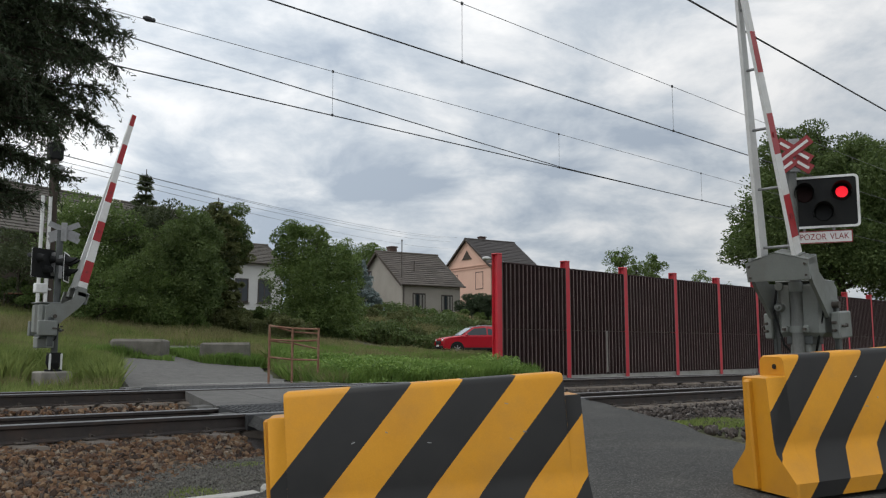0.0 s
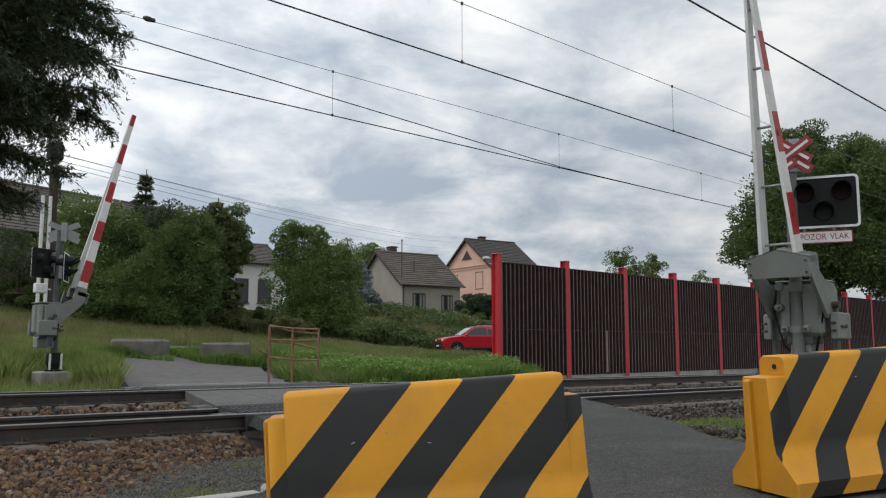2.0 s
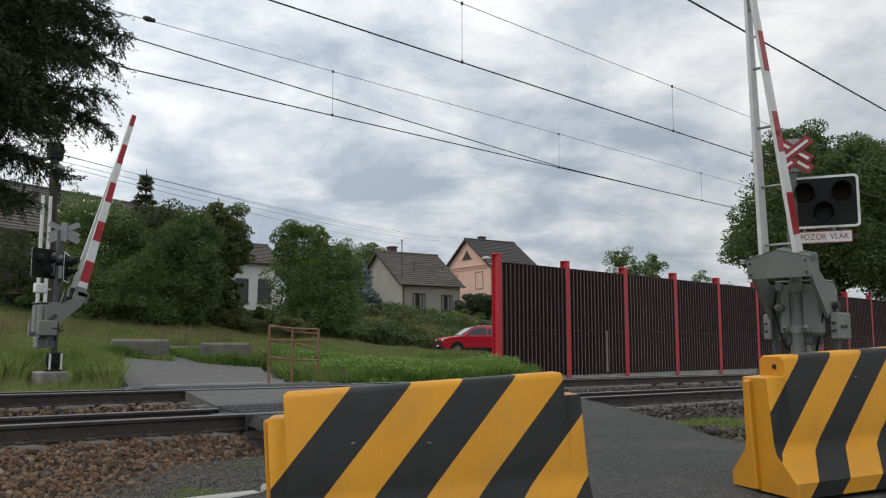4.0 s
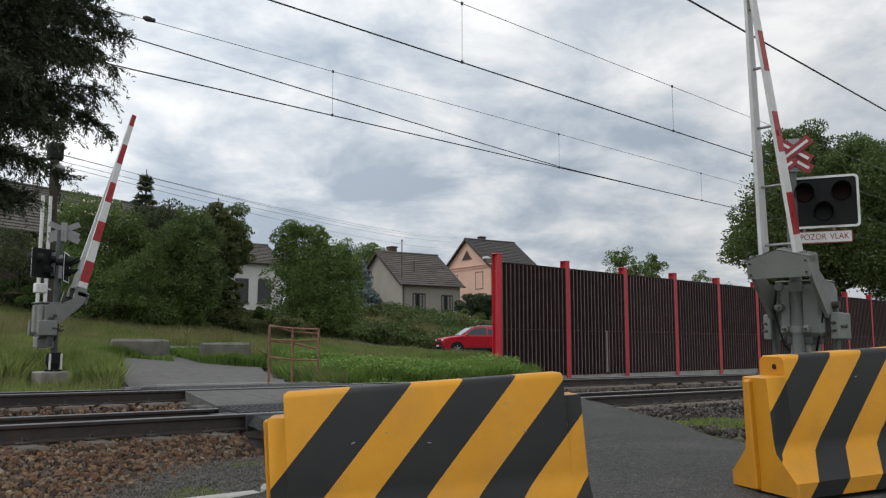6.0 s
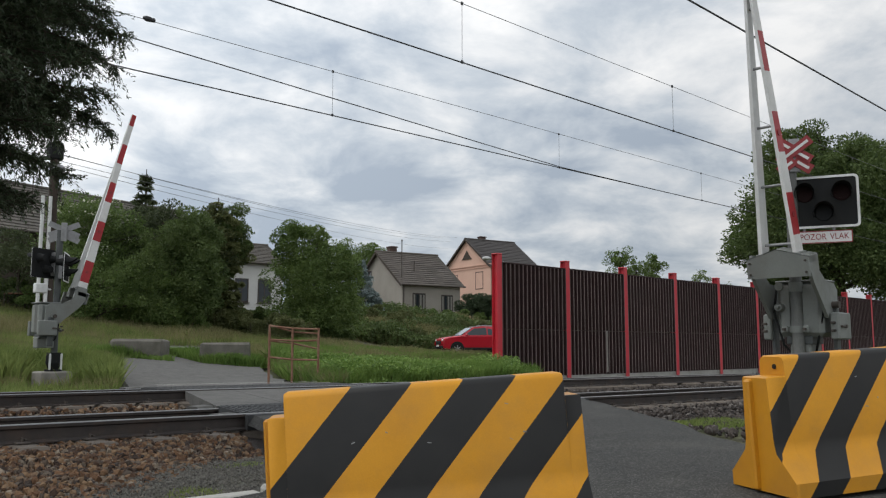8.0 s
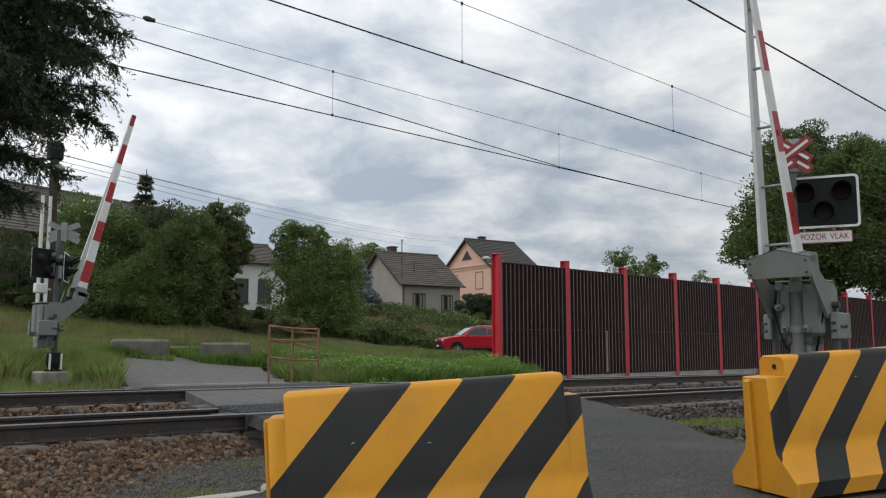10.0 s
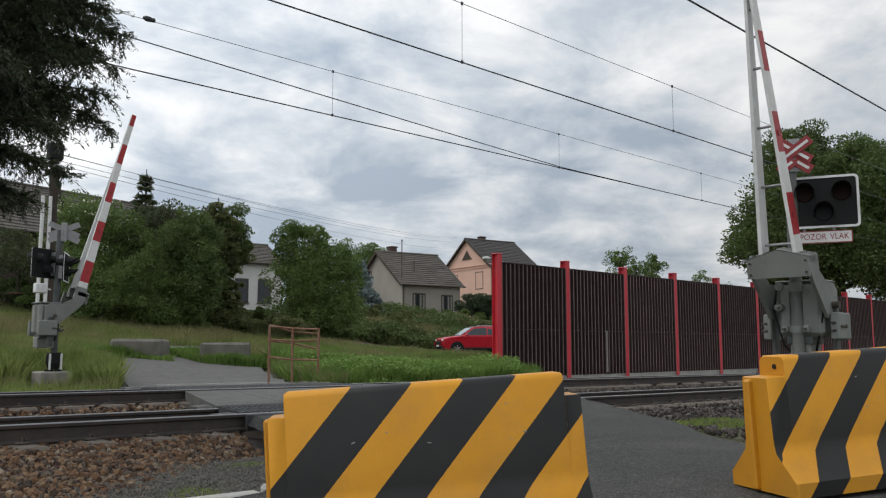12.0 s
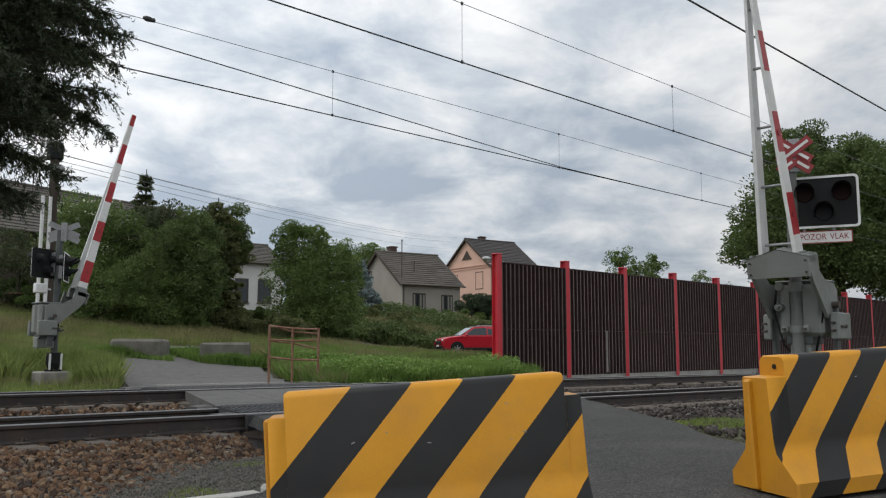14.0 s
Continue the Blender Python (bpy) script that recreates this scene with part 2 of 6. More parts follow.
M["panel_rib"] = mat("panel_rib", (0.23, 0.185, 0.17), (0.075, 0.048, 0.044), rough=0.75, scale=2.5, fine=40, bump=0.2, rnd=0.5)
M["red_post"] = mat("red_post", (0.62, 0.030, 0.05), (0.50, 0.028, 0.042), rough=0.5, scale=2, fine=40, bump=0.08, dirt=(0.33, 0.09, 0.07), dirt_amt=0.5)
M["grey_paint"] = mat("grey_paint", (0.20, 0.212, 0.195), (0.15, 0.158, 0.146), rough=0.55, scale=4, fine=70, bump=0.1, dirt=(0.13, 0.11, 0.085), dirt_amt=0.4)
M["dark_grey"] = mat("dark_grey", (0.075, 0.082, 0.08), (0.05, 0.055, 0.053), rough=0.55, scale=6, fine=60, bump=0.1)
M["pole_grey"] = mat("pole_grey", (0.15, 0.155, 0.145), (0.09, 0.09, 0.083), rough=0.6, scale=5, fine=60, bump=0.1, dirt=(0.28, 0.27, 0.25), dirt_amt=0.4, stretch=(1, 1, 0.4))
M["galv"] = mat("galv", (0.33, 0.33, 0.33), (0.22, 0.22, 0.22), rough=0.5, scale=9, fine=60, bump=0.1, metal=0.5)
M["white_paint"] = mat("white_paint", (0.74, 0.74, 0.73), (0.6, 0.6, 0.58), rough=0.5, scale=5, fine=60, bump=0.05, dirt=(0.35, 0.33, 0.29), dirt_amt=0.35)
M["red_paint"] = mat("red_paint", (0.28, 0.02, 0.024), (0.22, 0.018, 0.02), rough=0.5, scale=5, fine=60, bump=0.05)
M["black"] = mat("black", (0.010, 0.011, 0.011), (0.018, 0.018, 0.018), rough=0.8, scale=6, fine=60, bump=0.08, spec=0.25)
M["steel_bolt"] = mat("steel_bolt", (0.10, 0.08, 0.065), (0.05, 0.045, 0.04), rough=0.6, scale=20, fine=90, bump=0.2, metal=0.4)
M["rust"] = mat("rust", (0.15, 0.058, 0.032), (0.24, 0.13, 0.08), rough=0.85, scale=9, fine=90, bump=0.3, dirt=(0.4, 0.3, 0.22), dirt_amt=0.4)
M["wire"] = mat("wire", (0.03, 0.032, 0.034), (0.045, 0.045, 0.045), rough=0.6, scale=9, fine=60, bump=0)
M["tin_wire"] = mat("tin_wire", (0.20, 0.205, 0.21), (0.15, 0.155, 0.16), rough=0.6, scale=9, fine=60, bump=0)
M["bark"] = mat("bark", (0.075, 0.055, 0.04), (0.045, 0.034, 0.026), rough=0.95, scale=8, fine=40, bump=0.8, stretch=(1, 1, 0.3))
M["yellow"] = mat("yellow", (0.60, 0.27, 0.014), (0.50, 0.215, 0.013), rough=0.42, scale=3, fine=140, bump=0.06, dirt=(0.22, 0.13, 0.05), dirt_amt=0.3)
M["leaf_conifer"] = leaf_mat("leaf_conifer", (0.024, 0.038, 0.019), (0.08, 0.11, 0.055), 0.15)
M["leaf_dark"] = leaf_mat("leaf_dark", (0.042, 0.072, 0.022), (0.155, 0.205, 0.066), 0.35)
M["leaf_mid"] = leaf_mat("leaf_mid", (0.054, 0.095, 0.025), (0.185, 0.25, 0.075), 0.38)
M["leaf_bright"] = leaf_mat("leaf_bright", (0.075, 0.15, 0.028), (0.25, 0.36, 0.085), 0.3)
M["leaf_brown"] = leaf_mat("leaf_brown", (0.07, 0.085, 0.03), (0.21, 0.225, 0.09), 0.35)
M["leaf_blue"] = leaf_mat("leaf_blue", (0.13, 0.17, 0.165), (0.30, 0.36, 0.35), 0.15)
M["grass"] = leaf_mat("grass", (0.095, 0.145, 0.034), (0.32, 0.375, 0.12), 0.42)
M["dry_grass"] = leaf_mat("dry_grass", (0.13, 0.14, 0.05), (0.36, 0.32, 0.16), 0.35)
M["blossom"] = leaf_mat("blossom", (0.5, 0.5, 0.38), (0.7, 0.7, 0.55), 0.2)
M["verge"] = mat("verge", (0.10, 0.095, 0.08), (0.05, 0.047, 0.038), rough=0.95, scale=3, fine=50, bump=1.0, dirt=(0.07, 0.085, 0.035), dirt_amt=0.6, bump_dist=0.02)
M["sleeper"] = mat("sleeper", (0.14, 0.115, 0.092), (0.09, 0.075, 0.062), rough=0.95, scale=4, fine=60, bump=0.5, dirt=(0.06, 0.045, 0.035), dirt_amt=0.6)
M["leaf_yew"] = leaf_mat("leaf_yew", (0.03, 0.046, 0.02), (0.105, 0.125, 0.055), 0.28)
M["old_concrete"] = mat("old_concrete", (0.19, 0.175, 0.15), (0.11, 0.10, 0.085), rough=0.95, scale=3, fine=40, bump=0.7, dirt=(0.06, 0.065, 0.04), dirt_amt=0.7, bump_dist=0.02)
M["deck"] = mat("deck", (0.13, 0.125, 0.115), (0.075, 0.073, 0.068), rough=0.93, scale=5, fine=60, bump=0.8, dirt=(0.045, 0.042, 0.04), dirt_amt=0.5)


# ---- mesh helpers ----
class Geo:
    """Collects vertices and faces of one mesh part."""

    def __init__(self):
        self.v, self.f, self.m = [], [], []

    def add(self, vs, fs, slot=0, mx=None):
        o = len(self.v)
        self.v += [tuple(mx @ Vector(p)) if mx else tuple(p) for p in vs]
        self.f += [tuple(i + o for i in q) for q in fs]
        self.m += [slot] * len(fs)
        return self

    def box(self, c, s, bev=0.01, mx=None, slot=0):
        h = [x / 2 for x in s]
        b = min(bev, min(h) * 0.8)
        vs, idx = [], {}
        for sx in (-1, 1):
            for sy in (-1, 1):
                for sz in (-1, 1):
                    for ax in range(3):
                        p = [sx * (h[0] - b), sy * (h[1] - b), sz * (h[2] - b)]
                        p[ax] = (sx, sy, sz)[ax] * h[ax]
                        idx[(sx, sy, sz, ax)] = len(vs)
                        vs.append([p[i] + c[i] for i in range(3)])
        fs = []
        for ax in range(3):
            o1, o2 = (ax + 1) % 3, (ax + 2) % 3
            for sg in (-1, 1):
                q = []
                for a, d in ((-1, -1), (1, -1), (1, 1), (-1, 1)):
                    k = [0, 0, 0]; k[ax], k[o1], k[o2] = sg, a, d
                    q.append(idx[(*k, ax)])
                fs.append(q if sg > 0 else q[::-1])
            for a in (-1, 1):
                for d in (-1, 1):
                    q = []
                    k = [0, 0, 0]; k[o1], k[o2] = a, d
                    for sg, face in ((-1, o1), (1, o1), (1, o2), (-1, o2)):
                        k[ax] = sg
                        q.append(idx[(*k, face)])
                    fs.append(q if a * d > 0 else q[::-1])
        for sx in (-1, 1):
            for sy in (-1, 1):
                for sz in (-1, 1):
                    q = [idx[(sx, sy, sz, i)] for i in range(3)]
                    fs.append(q if sx * sy * sz > 0 else q[::-1])
        return self.add(vs, fs, slot, mx)

    def cyl(self, p0, p1, r0, r1=None, n=10, slot=0, caps=True):
        p0, p1 = Vector(p0), Vector(p1)
        r1 = r0 if r1 is None else r1
        q = (p1 - p0).to_track_quat("Z", "Y")
        vs = []
        for p, r in ((p0, r0), (p1, r1)):
            for i in range(n):
                a = 2 * math.pi * i / n
                vs.append(p + q @ Vector((r * math.cos(a), r * math.sin(a), 0)))
        fs = [(i, (i + 1) % n, n + (i + 1) % n, n + i) for i in range(n)]
        if caps:
            fs += [tuple(range(n))[::-1], tuple(range(n, 2 * n))]
        return self.add(vs, fs, slot)

    def tube(self, pts, radii, n=7, slot=0):
        pts = [Vector(p) for p in pts]
        vs, k = [], len(pts)
        for j, p in enumerate(pts):
            d = (pts[min(j + 1, k - 1)] - pts[max(j - 1, 0)]).normalized()
            s = d.cross(Vector((0.31, 0.17, 1.0)) if abs(d.z) < 0.9 else Vector((1.0, 0.2, 0.1))).normalized()
            u = s.cross(d)
            for i in range(n):
                a = 2 * math.pi * i / n
                vs.append(p + (s * math.cos(a) + u * math.sin(a)) * radii[j])
        fs = [(j * n + i, j * n + (i + 1) % n, (j + 1) * n + (i + 1) % n, (j + 1) * n + i) for j in range(k - 1) for i in range(n)]
        fs += [tuple(range(n))[::-1], tuple(range((k - 1) * n, k * n))]
        return self.add(vs, fs, slot)

    def prism(self, prof, p0, p1, slot=0, up=(0, 0, 1), close=True):
        """Extrudes an outline given as (side, up) pairs from p0 to p1."""
        p0, p1, up = Vector(p0), Vector(p1), Vector(up)
        d = (p1 - p0).normalized()
        s = d.cross(up).normalized()
        u = s.cross(d)
        n = len(prof)
        vs = [p + s * a + u * b for p in (p0, p1) for a, b in prof]
        fs = [(i, n + i, n + (i + 1) % n, (i + 1) % n) for i in range(n)]
        if close:
            fs += [tuple(range(n)), tuple(range(n, 2 * n))[::-1]]
        return self.add(vs, fs, slot)

    def ball(self, c, r, n=8, k=5, sc=(1, 1, 1), slot=0):
        vs = [(c[0], c[1], c[2] + r * sc[2])]
        for j in range(1, k):
            t = math.pi * j / k
            for i in range(n):
                a = 2 * math.pi * i / n
                vs.append((c[0] + r * sc[0] * math.sin(t) * math.cos(a), c[1] + r * sc[1] * math.sin(t) * math.sin(a), c[2] + r * sc[2] * math.cos(t)))
        vs.append((c[0], c[1], c[2] - r * sc[2]))
        fs = [(0, 1 + i, 1 + (i + 1) % n) for i in range(n)]
        for j in range(k - 2):
            o = 1 + j * n
            fs += [(o + i, o + n + i, o + n + (i + 1) % n, o + (i + 1) % n) for i in range(n)]
        o = 1 + (k - 2) * n
        fs += [(o + i, len(vs) - 1, o + (i + 1) % n) for i in range(n)]
        return self.add(vs, fs, slot)

    def mesh(self, name, mats, smooth=False):
        me = bpy.data.meshes.new(name)
        me.from_pydata(self.v, [], self.f)
        for m in mats if isinstance(mats, (list, tuple)) else [mats]:
            me.materials.append(m)
        me.polygons.foreach_set("material_index", self.m)
        if smooth:
            me.shade_smooth()
            me.set_sharp_from_angle(angle=radians(38))
        bm = bmesh.new(); bm.from_mesh(me)
        bmesh.ops.recalc_face_normals(bm, faces=bm.faces)
        bm.to_mesh(me); bm.free()
        return me


def part(name, geo, mats, parent, label="", smooth=False, m=None):
    ob = new(name, geo.mesh(name, mats, smooth) if isinstance(geo, Geo) else geo)
    ob.parent = parent
    if m is not None:
        ob.matrix_basis = m
    if label:
        ob["label"] = label
    return ob


def thing(name, m, label, category, group="", kind=""):
    ob = new(name)
    ob.empty_display_size = 0.2
    ob.matrix_basis = m
    return tagged(ob, label, category, group, kind)


def single(name, geo, mats, label, category, m=None, group="", kind="", smooth=False):
    ob = new(name, geo.mesh(name, mats, smooth) if isinstance(geo, Geo) else geo)
    if m is not None:
        ob.matrix_basis = m
    return tagged(ob, label, category, group, kind)


def quads_mesh(name, co, material, per=4):
    """A mesh of many separate small faces from an array (n, per, 3)."""
    n = len(co)
    me = bpy.data.meshes.new(name)
    me.vertices.add(n * per)
    me.vertices.foreach_set("co", co.reshape(-1).astype(np.float32))
    me.loops.add(n * per)
    me.loops.foreach_set("vertex_index", np.arange(n * per, dtype=np.int32))
    me.polygons.add(n)
    me.polygons.foreach_set("loop_start", np.arange(n, dtype=np.int32) * per)
    me.polygons.foreach_set("loop_total", np.full(n, per, dtype=np.int32))
    me.materials.append(material)
    me.update(calc_edges=True)
    return me


def leaf_faces(rng, centres, length, width, droop=0.0, outward=None, spread=1.0):
    """Small pointed leaves (rhombs) at the centres, turned at random or roughly outward."""
    n = len(centres)
    a = rng.normal(size=(n, 3))
    if outward is not None:
        a = outward + a * spread
    a[:, 2] -= droop
    a /= np.linalg.norm(a, axis=1, keepdims=True) + 1e-9
    b = np.cross(a, rng.normal(size=(n, 3)))
    b /= np.linalg.norm(b, axis=1, keepdims=True) + 1e-9
    k = rng.uniform(0.6, 1.35, size=(n, 1))
    l, w = a * length * k, b * width * k
    return np.stack([centres - l / 2, centres + w / 2, centres + l / 2, centres - w / 2], axis=1)


# ---- ground ----
def ease(a, b, x):
    t = min(1.0, max(0.0, (x - a) / (b - a)))
    return t * t * (3 - 2 * t)


def profile(pairs, y):
    for (y0, z0), (y1, z1) in zip(pairs, pairs[1:]):
        if y <= y1:
            return z0 + (z1 - z0) * max(0.0, (y - y0) / (y1 - y0))
    return pairs[-1][1]


HILL = ((15.5, -0.05), (20, 0.05), (25, 0.55), (31, 1.0), (41, 2.7), (60, 4.2), (120, 7), (600, 12), (4000, 12))
FLAT = ((15.5, -0.1), (21, -0.1), (30, 0.25), (33, 0.42), (37, 0.5), (40.5, 1.5), (47, 3.0), (65, 4.0), (120, 6), (600, 10), (4000, 10))
SKEW = 0.36          # the road crosses the tracks aslant
RAIL_Z, GRADE = 0.235, -0.0105


def rail_z(x, y=8.3):
    x = min(40.0, max(-25.0, x))
    return RAIL_Z + GRADE * x * (1.0 if y < 11 else 0.85) + (0.075 if y > 11 else 0.0)


def base_z(x, y):
    """Height of the natural ground."""
    k = ease(12, 34, x)
    far = profile(HILL, y) * (1 - k) + profile(FLAT, y) * k
    near = 0.055 * max(-4.0, min(1.0, x - 5.0))
    z = near if y < 5 else far if y > 15.5 else near + (far - near) * (y - 5) / 10.5
    if 14.5 < y < 23 and x > 18.5:
        z -= 0.36 * ease(18.5, 22.5, x) * ease(14.5, 15.5, y) * (1 - ease(21, 23, y))
    if 5.0 < y < 15.6:
        z = min(z, rail_z(x) - 0.28 - 0.25 * ease(6.6, 8.0, y))
    return z


def road_left(y):
    if y > 6:
        return 4.9 + 0.33 * (y - 8.3) if y < 13.3 else 6.0 + 0.38 * (y - 13.3)
    return 4.14 - 0.9 * (6 - y) if y > 4.7 else max(-9.0, 2.895 - 14 * (4.7 - y))


def road_right(y):
    if y < 8.1:
        return 10.75 - 0.82 * (8.1 - max(y, 3.3))
    return 10.9 - 0.18 * (y - 8.1) if y < 13.4 else 9.95 + 0.42 * (y - 13.4)


def road_z(x, y):
    r = rail_z(x) - 0.012
    if y < 8.2:
        return base_z(x, min(y, 5)) + 0.03 + (r - base_z(x, 5) - 0.03) * ease(2.8, 8.0, y)
    if y < 14:
        return r + 0.075 * ease(10.2, 12, y)
    t = ease(14, 18, y)
    return (rail_z(x, 13) - 0.012) * (1 - t) + (base_z(x, y) + 0.05) * t


def grid_sheet(name, xs, ys, fz, material, label, category, inside=None):
    vs = [(x, y, fz(x, y)) for y in ys for x in xs]
    n = len(xs)
    fs = []
    for j in range(len(ys) - 1):
        for i in range(n - 1):
            fs.append((j * n + i, j * n + i + 1, (j + 1) * n + i + 1, (j + 1) * n + i))
    g = Geo().add(vs, fs)
    return single(name, g, material, label, category, kind="structure", smooth=True)


def axis(cuts):
    out = []
    for a, b, s in cuts:
        n = max(1, int(round((b - a) / s)))
        out += [a + (b - a) * i / n for i in range(n)]
    return out + [cuts[-1][1]]


def ground_z(x, y):
    bump = 0.05 * noise.noise((x * 0.35, y * 0.35, 0)) + 0.02 * noise.noise((x * 1.3, y * 1.3, 3))
    z = base_z(x, y)
    if road_left(y) - 0.5 < x < road_right(y) + 0.5 and -30 < y < 30:
        return min(z, road_z(x, y)) - 0.12
    return z + (bump if y > 15.5 else bump * 0.3)


grid_sheet("ground", axis([(-2500, -300, 550), (-300, -40, 52), (-40, -4, 3), (-4, 40, 0.7), (40, 90, 2.5), (90, 300, 42), (300, 2500, 550)]),
           axis([(-2500, -300, 550), (-300, -20, 40), (-20, 2, 2), (2, 48, 0.7), (48, 90, 3), (90, 300, 42), (300, 2500, 550)]),
           ground_z, M["soil"], "uneven grassy ground with bare earth patches", "ground")


FRACTIONS = (0, 0.012, 0.1, 0.2, 0.3, 0.4, 0.5, 0.6, 0.7, 0.8, 0.9, 0.99, 1)


def build_road():
    for k, (name, ys) in enumerate((("road", axis([(-30, 2, 2), (2, 8.13, 0.25)])), ("road_far", axis([(14.0, 30, 0.4)])))):
        vs, fs = [], []
        for y in ys:
            a, b = road_left(y), road_right(y)
            a += 0.1 * noise.noise((0, y * 1.7, 0)); b += 0.22 * noise.noise((5, y * 1.3, 0))
            for i in range(13):
                x = a + (b - a) * FRACTIONS[i]
                edge = -0.10 if i in (0, 12) else 0.0
                vs.append((x, y, road_z(x, y) + edge + 0.012 * noise.noise((x, y, 1))))
        for j in range(len(ys) - 1):
            fs += [(j * 13 + i, j * 13 + i + 1, j * 13 + 14 + i, j * 13 + 13 + i) for i in range(12)]
        single(name, Geo().add(vs, fs), M["asphalt"] if k == 0 else M["deck"], "worn grey asphalt road with crumbling edges", "road", kind="structure", smooth=True)


build_road()


def build_edge_line():
    """Worn pale line across the far road, in two pieces."""
    t = thing("road_marking", pose(0, 0, 0), "worn pale line painted across the asphalt road", "road marking", kind="structure")
    for y, x0, x1, w in ((14.42, 6.75, 10.2, 0.10), (14.75, 6.9, 8.9, 0.05)):
        xs = [x0 + (x1 - x0) * i / 12 for i in range(13)]
        vs = [(x, y + k * w * (1 + 0.5 * noise.noise((x * 3, k, y))), road_z(x, y) + 0.024) for k in (-0.5, 0.5) for x in xs]
        part("painted_line", Geo().add(vs, [(i, i + 1, 14 + i, 13 + i) for i in range(12)]), M["pale_concrete"], t)


build_edge_line()


# ---- tracks ----
RAIL_PROFILE = ((-0.075, -0.172), (0.075, -0.172), (0.075, -0.160), (0.012, -0.142), (0.009, -0.05), (0.034, -0.036), (0.036, -0.008),
                (0.028, 0.0), (-0.028, 0.0), (-0.036, -0.008), (-0.034, -0.036), (-0.009, -0.05), (-0.012, -0.142), (-0.075, -0.160))
CANT = 0.035


def rail_line(y, drop):
    g = Geo()
    xs = [-120, -25, 40, 160]
    for x0, x1 in zip(xs, xs[1:]):
        g.prism(RAIL_PROFILE, (x0, y, rail_z(x0, y) - drop), (x1, y, rail_z(x1, y) - drop))
    g.m = [0] * len(g.f)
    for i, f in enumerate(g.f):
        q = [g.v[k] for k in f]
        if len(f) == 4 and all(p[2] > rail_z(p[0], y) - drop - 0.0095 for p in q):
            g.m[i] = 1
    return g


def build_track(y0, group):
    mid = y0 + 0.7175
    t = thing("railway_track", pose(0, 0, 0), "rusty steel rails on concrete sleepers in ballast", "track", group, "structure")
    part("rail", rail_line(y0, 0), [M["rail"], M["rail_head"]], t)
    part("rail", rail_line(y0 + 1.435, CANT), [M["rail"], M["rail_head"]], t)
    sl = Geo().box((0, 0, -0.09), (0.26, 2.5, 0.18), 0.03).mesh("sleeper", M["sleeper"])
    clip = Geo().box((0, 0, 0.012), (0.12, 0.1, 0.024), 0.008).cyl((0, 0, 0.02), (0, 0, 0.06), 0.016, n=6).box((0.03, 0.03, 0.04), (0.02, 0.1, 0.02), 0.005).mesh("rail_clip", M["steel_bolt"])
    tilt = -math.degrees(math.atan(CANT / 1.435))
    for i in range(-20, 75):
        x = i * 0.6 + 0.2
        if i > 30 and i % 2:
            continue
        s = part("sleeper", sl, None, t, m=pose(x, mid, rail_z(x, y0) - CANT / 2 - 0.174, tilt))
        if 0 < x < 20 and not (road_left(y0) < x < road_right(y0)):
            for yy in (-0.83, -0.605, 0.605, 0.83):
                c = new("rail_clip", clip); c.parent = s; c.matrix_basis = pose(0, yy, 0, 0, 0, 180 if yy > 0 else 0)
    return t


TRACK_NEAR, TRACK_FAR = 8.3, 12.3
build_track(TRACK_NEAR, "railway tracks")
build_track(TRACK_FAR, "railway tracks")


def foot(x):
    """Where the ballast slope meets the verge."""
    return max(5.0, min(7.0, 5.55 + 0.57 * (x - 2.1))) if x < 5.6 else 5.6


def bed_z(x, y):
    if y < 7.7:
        f0 = foot(x)
        g0 = base_z(x, f0) - 0.03
        return g0 + (rail_z(x) - 0.215 - g0) * (y - f0) / (7.7 - f0)
    return rail_z(x) + profile(((7.7, -0.215), (10.2, -0.235), (10.9, -0.235), (11.5, -0.15), (14.3, -0.16), (15.2, -0.4)), y)


def build_bed():
    g = Geo()
    prof = ((6.6, -0.46), (7.05, -0.40), (7.7, -0.215), (10.2, -0.235), (10.9, -0.235), (11.5, -0.15), (14.3, -0.16), (15.2, -0.4), (16.2, -0.6))
    xs = axis([(-120, -25, 40), (-25, 40, 1.0), (40, 160, 40)])
    low = (foot, lambda x: foot(x) * 0.6 + 7.7 * 0.4)
    vs = []
    for x in xs:
        for j, (y, z) in enumerate(prof):
            y = low[j](x) if j < 2 else y
            vs.append((x, y, (bed_z(x, y) if j < 3 else rail_z(x) + z) - 0.015 + 0.02 * noise.noise((x, y * 2, 7))))
    n = len(prof)
    fs = [(i * n + j, (i + 1) * n + j, (i + 1) * n + j + 1, i * n + j + 1) for i in range(len(xs) - 1) for j in range(n - 1)]
    single("ballast_bed", g.add(vs, fs), M["ballast_bed"], "brown crushed stone track bed under the rails", "track bed", kind="structure", smooth=True)


build_bed()


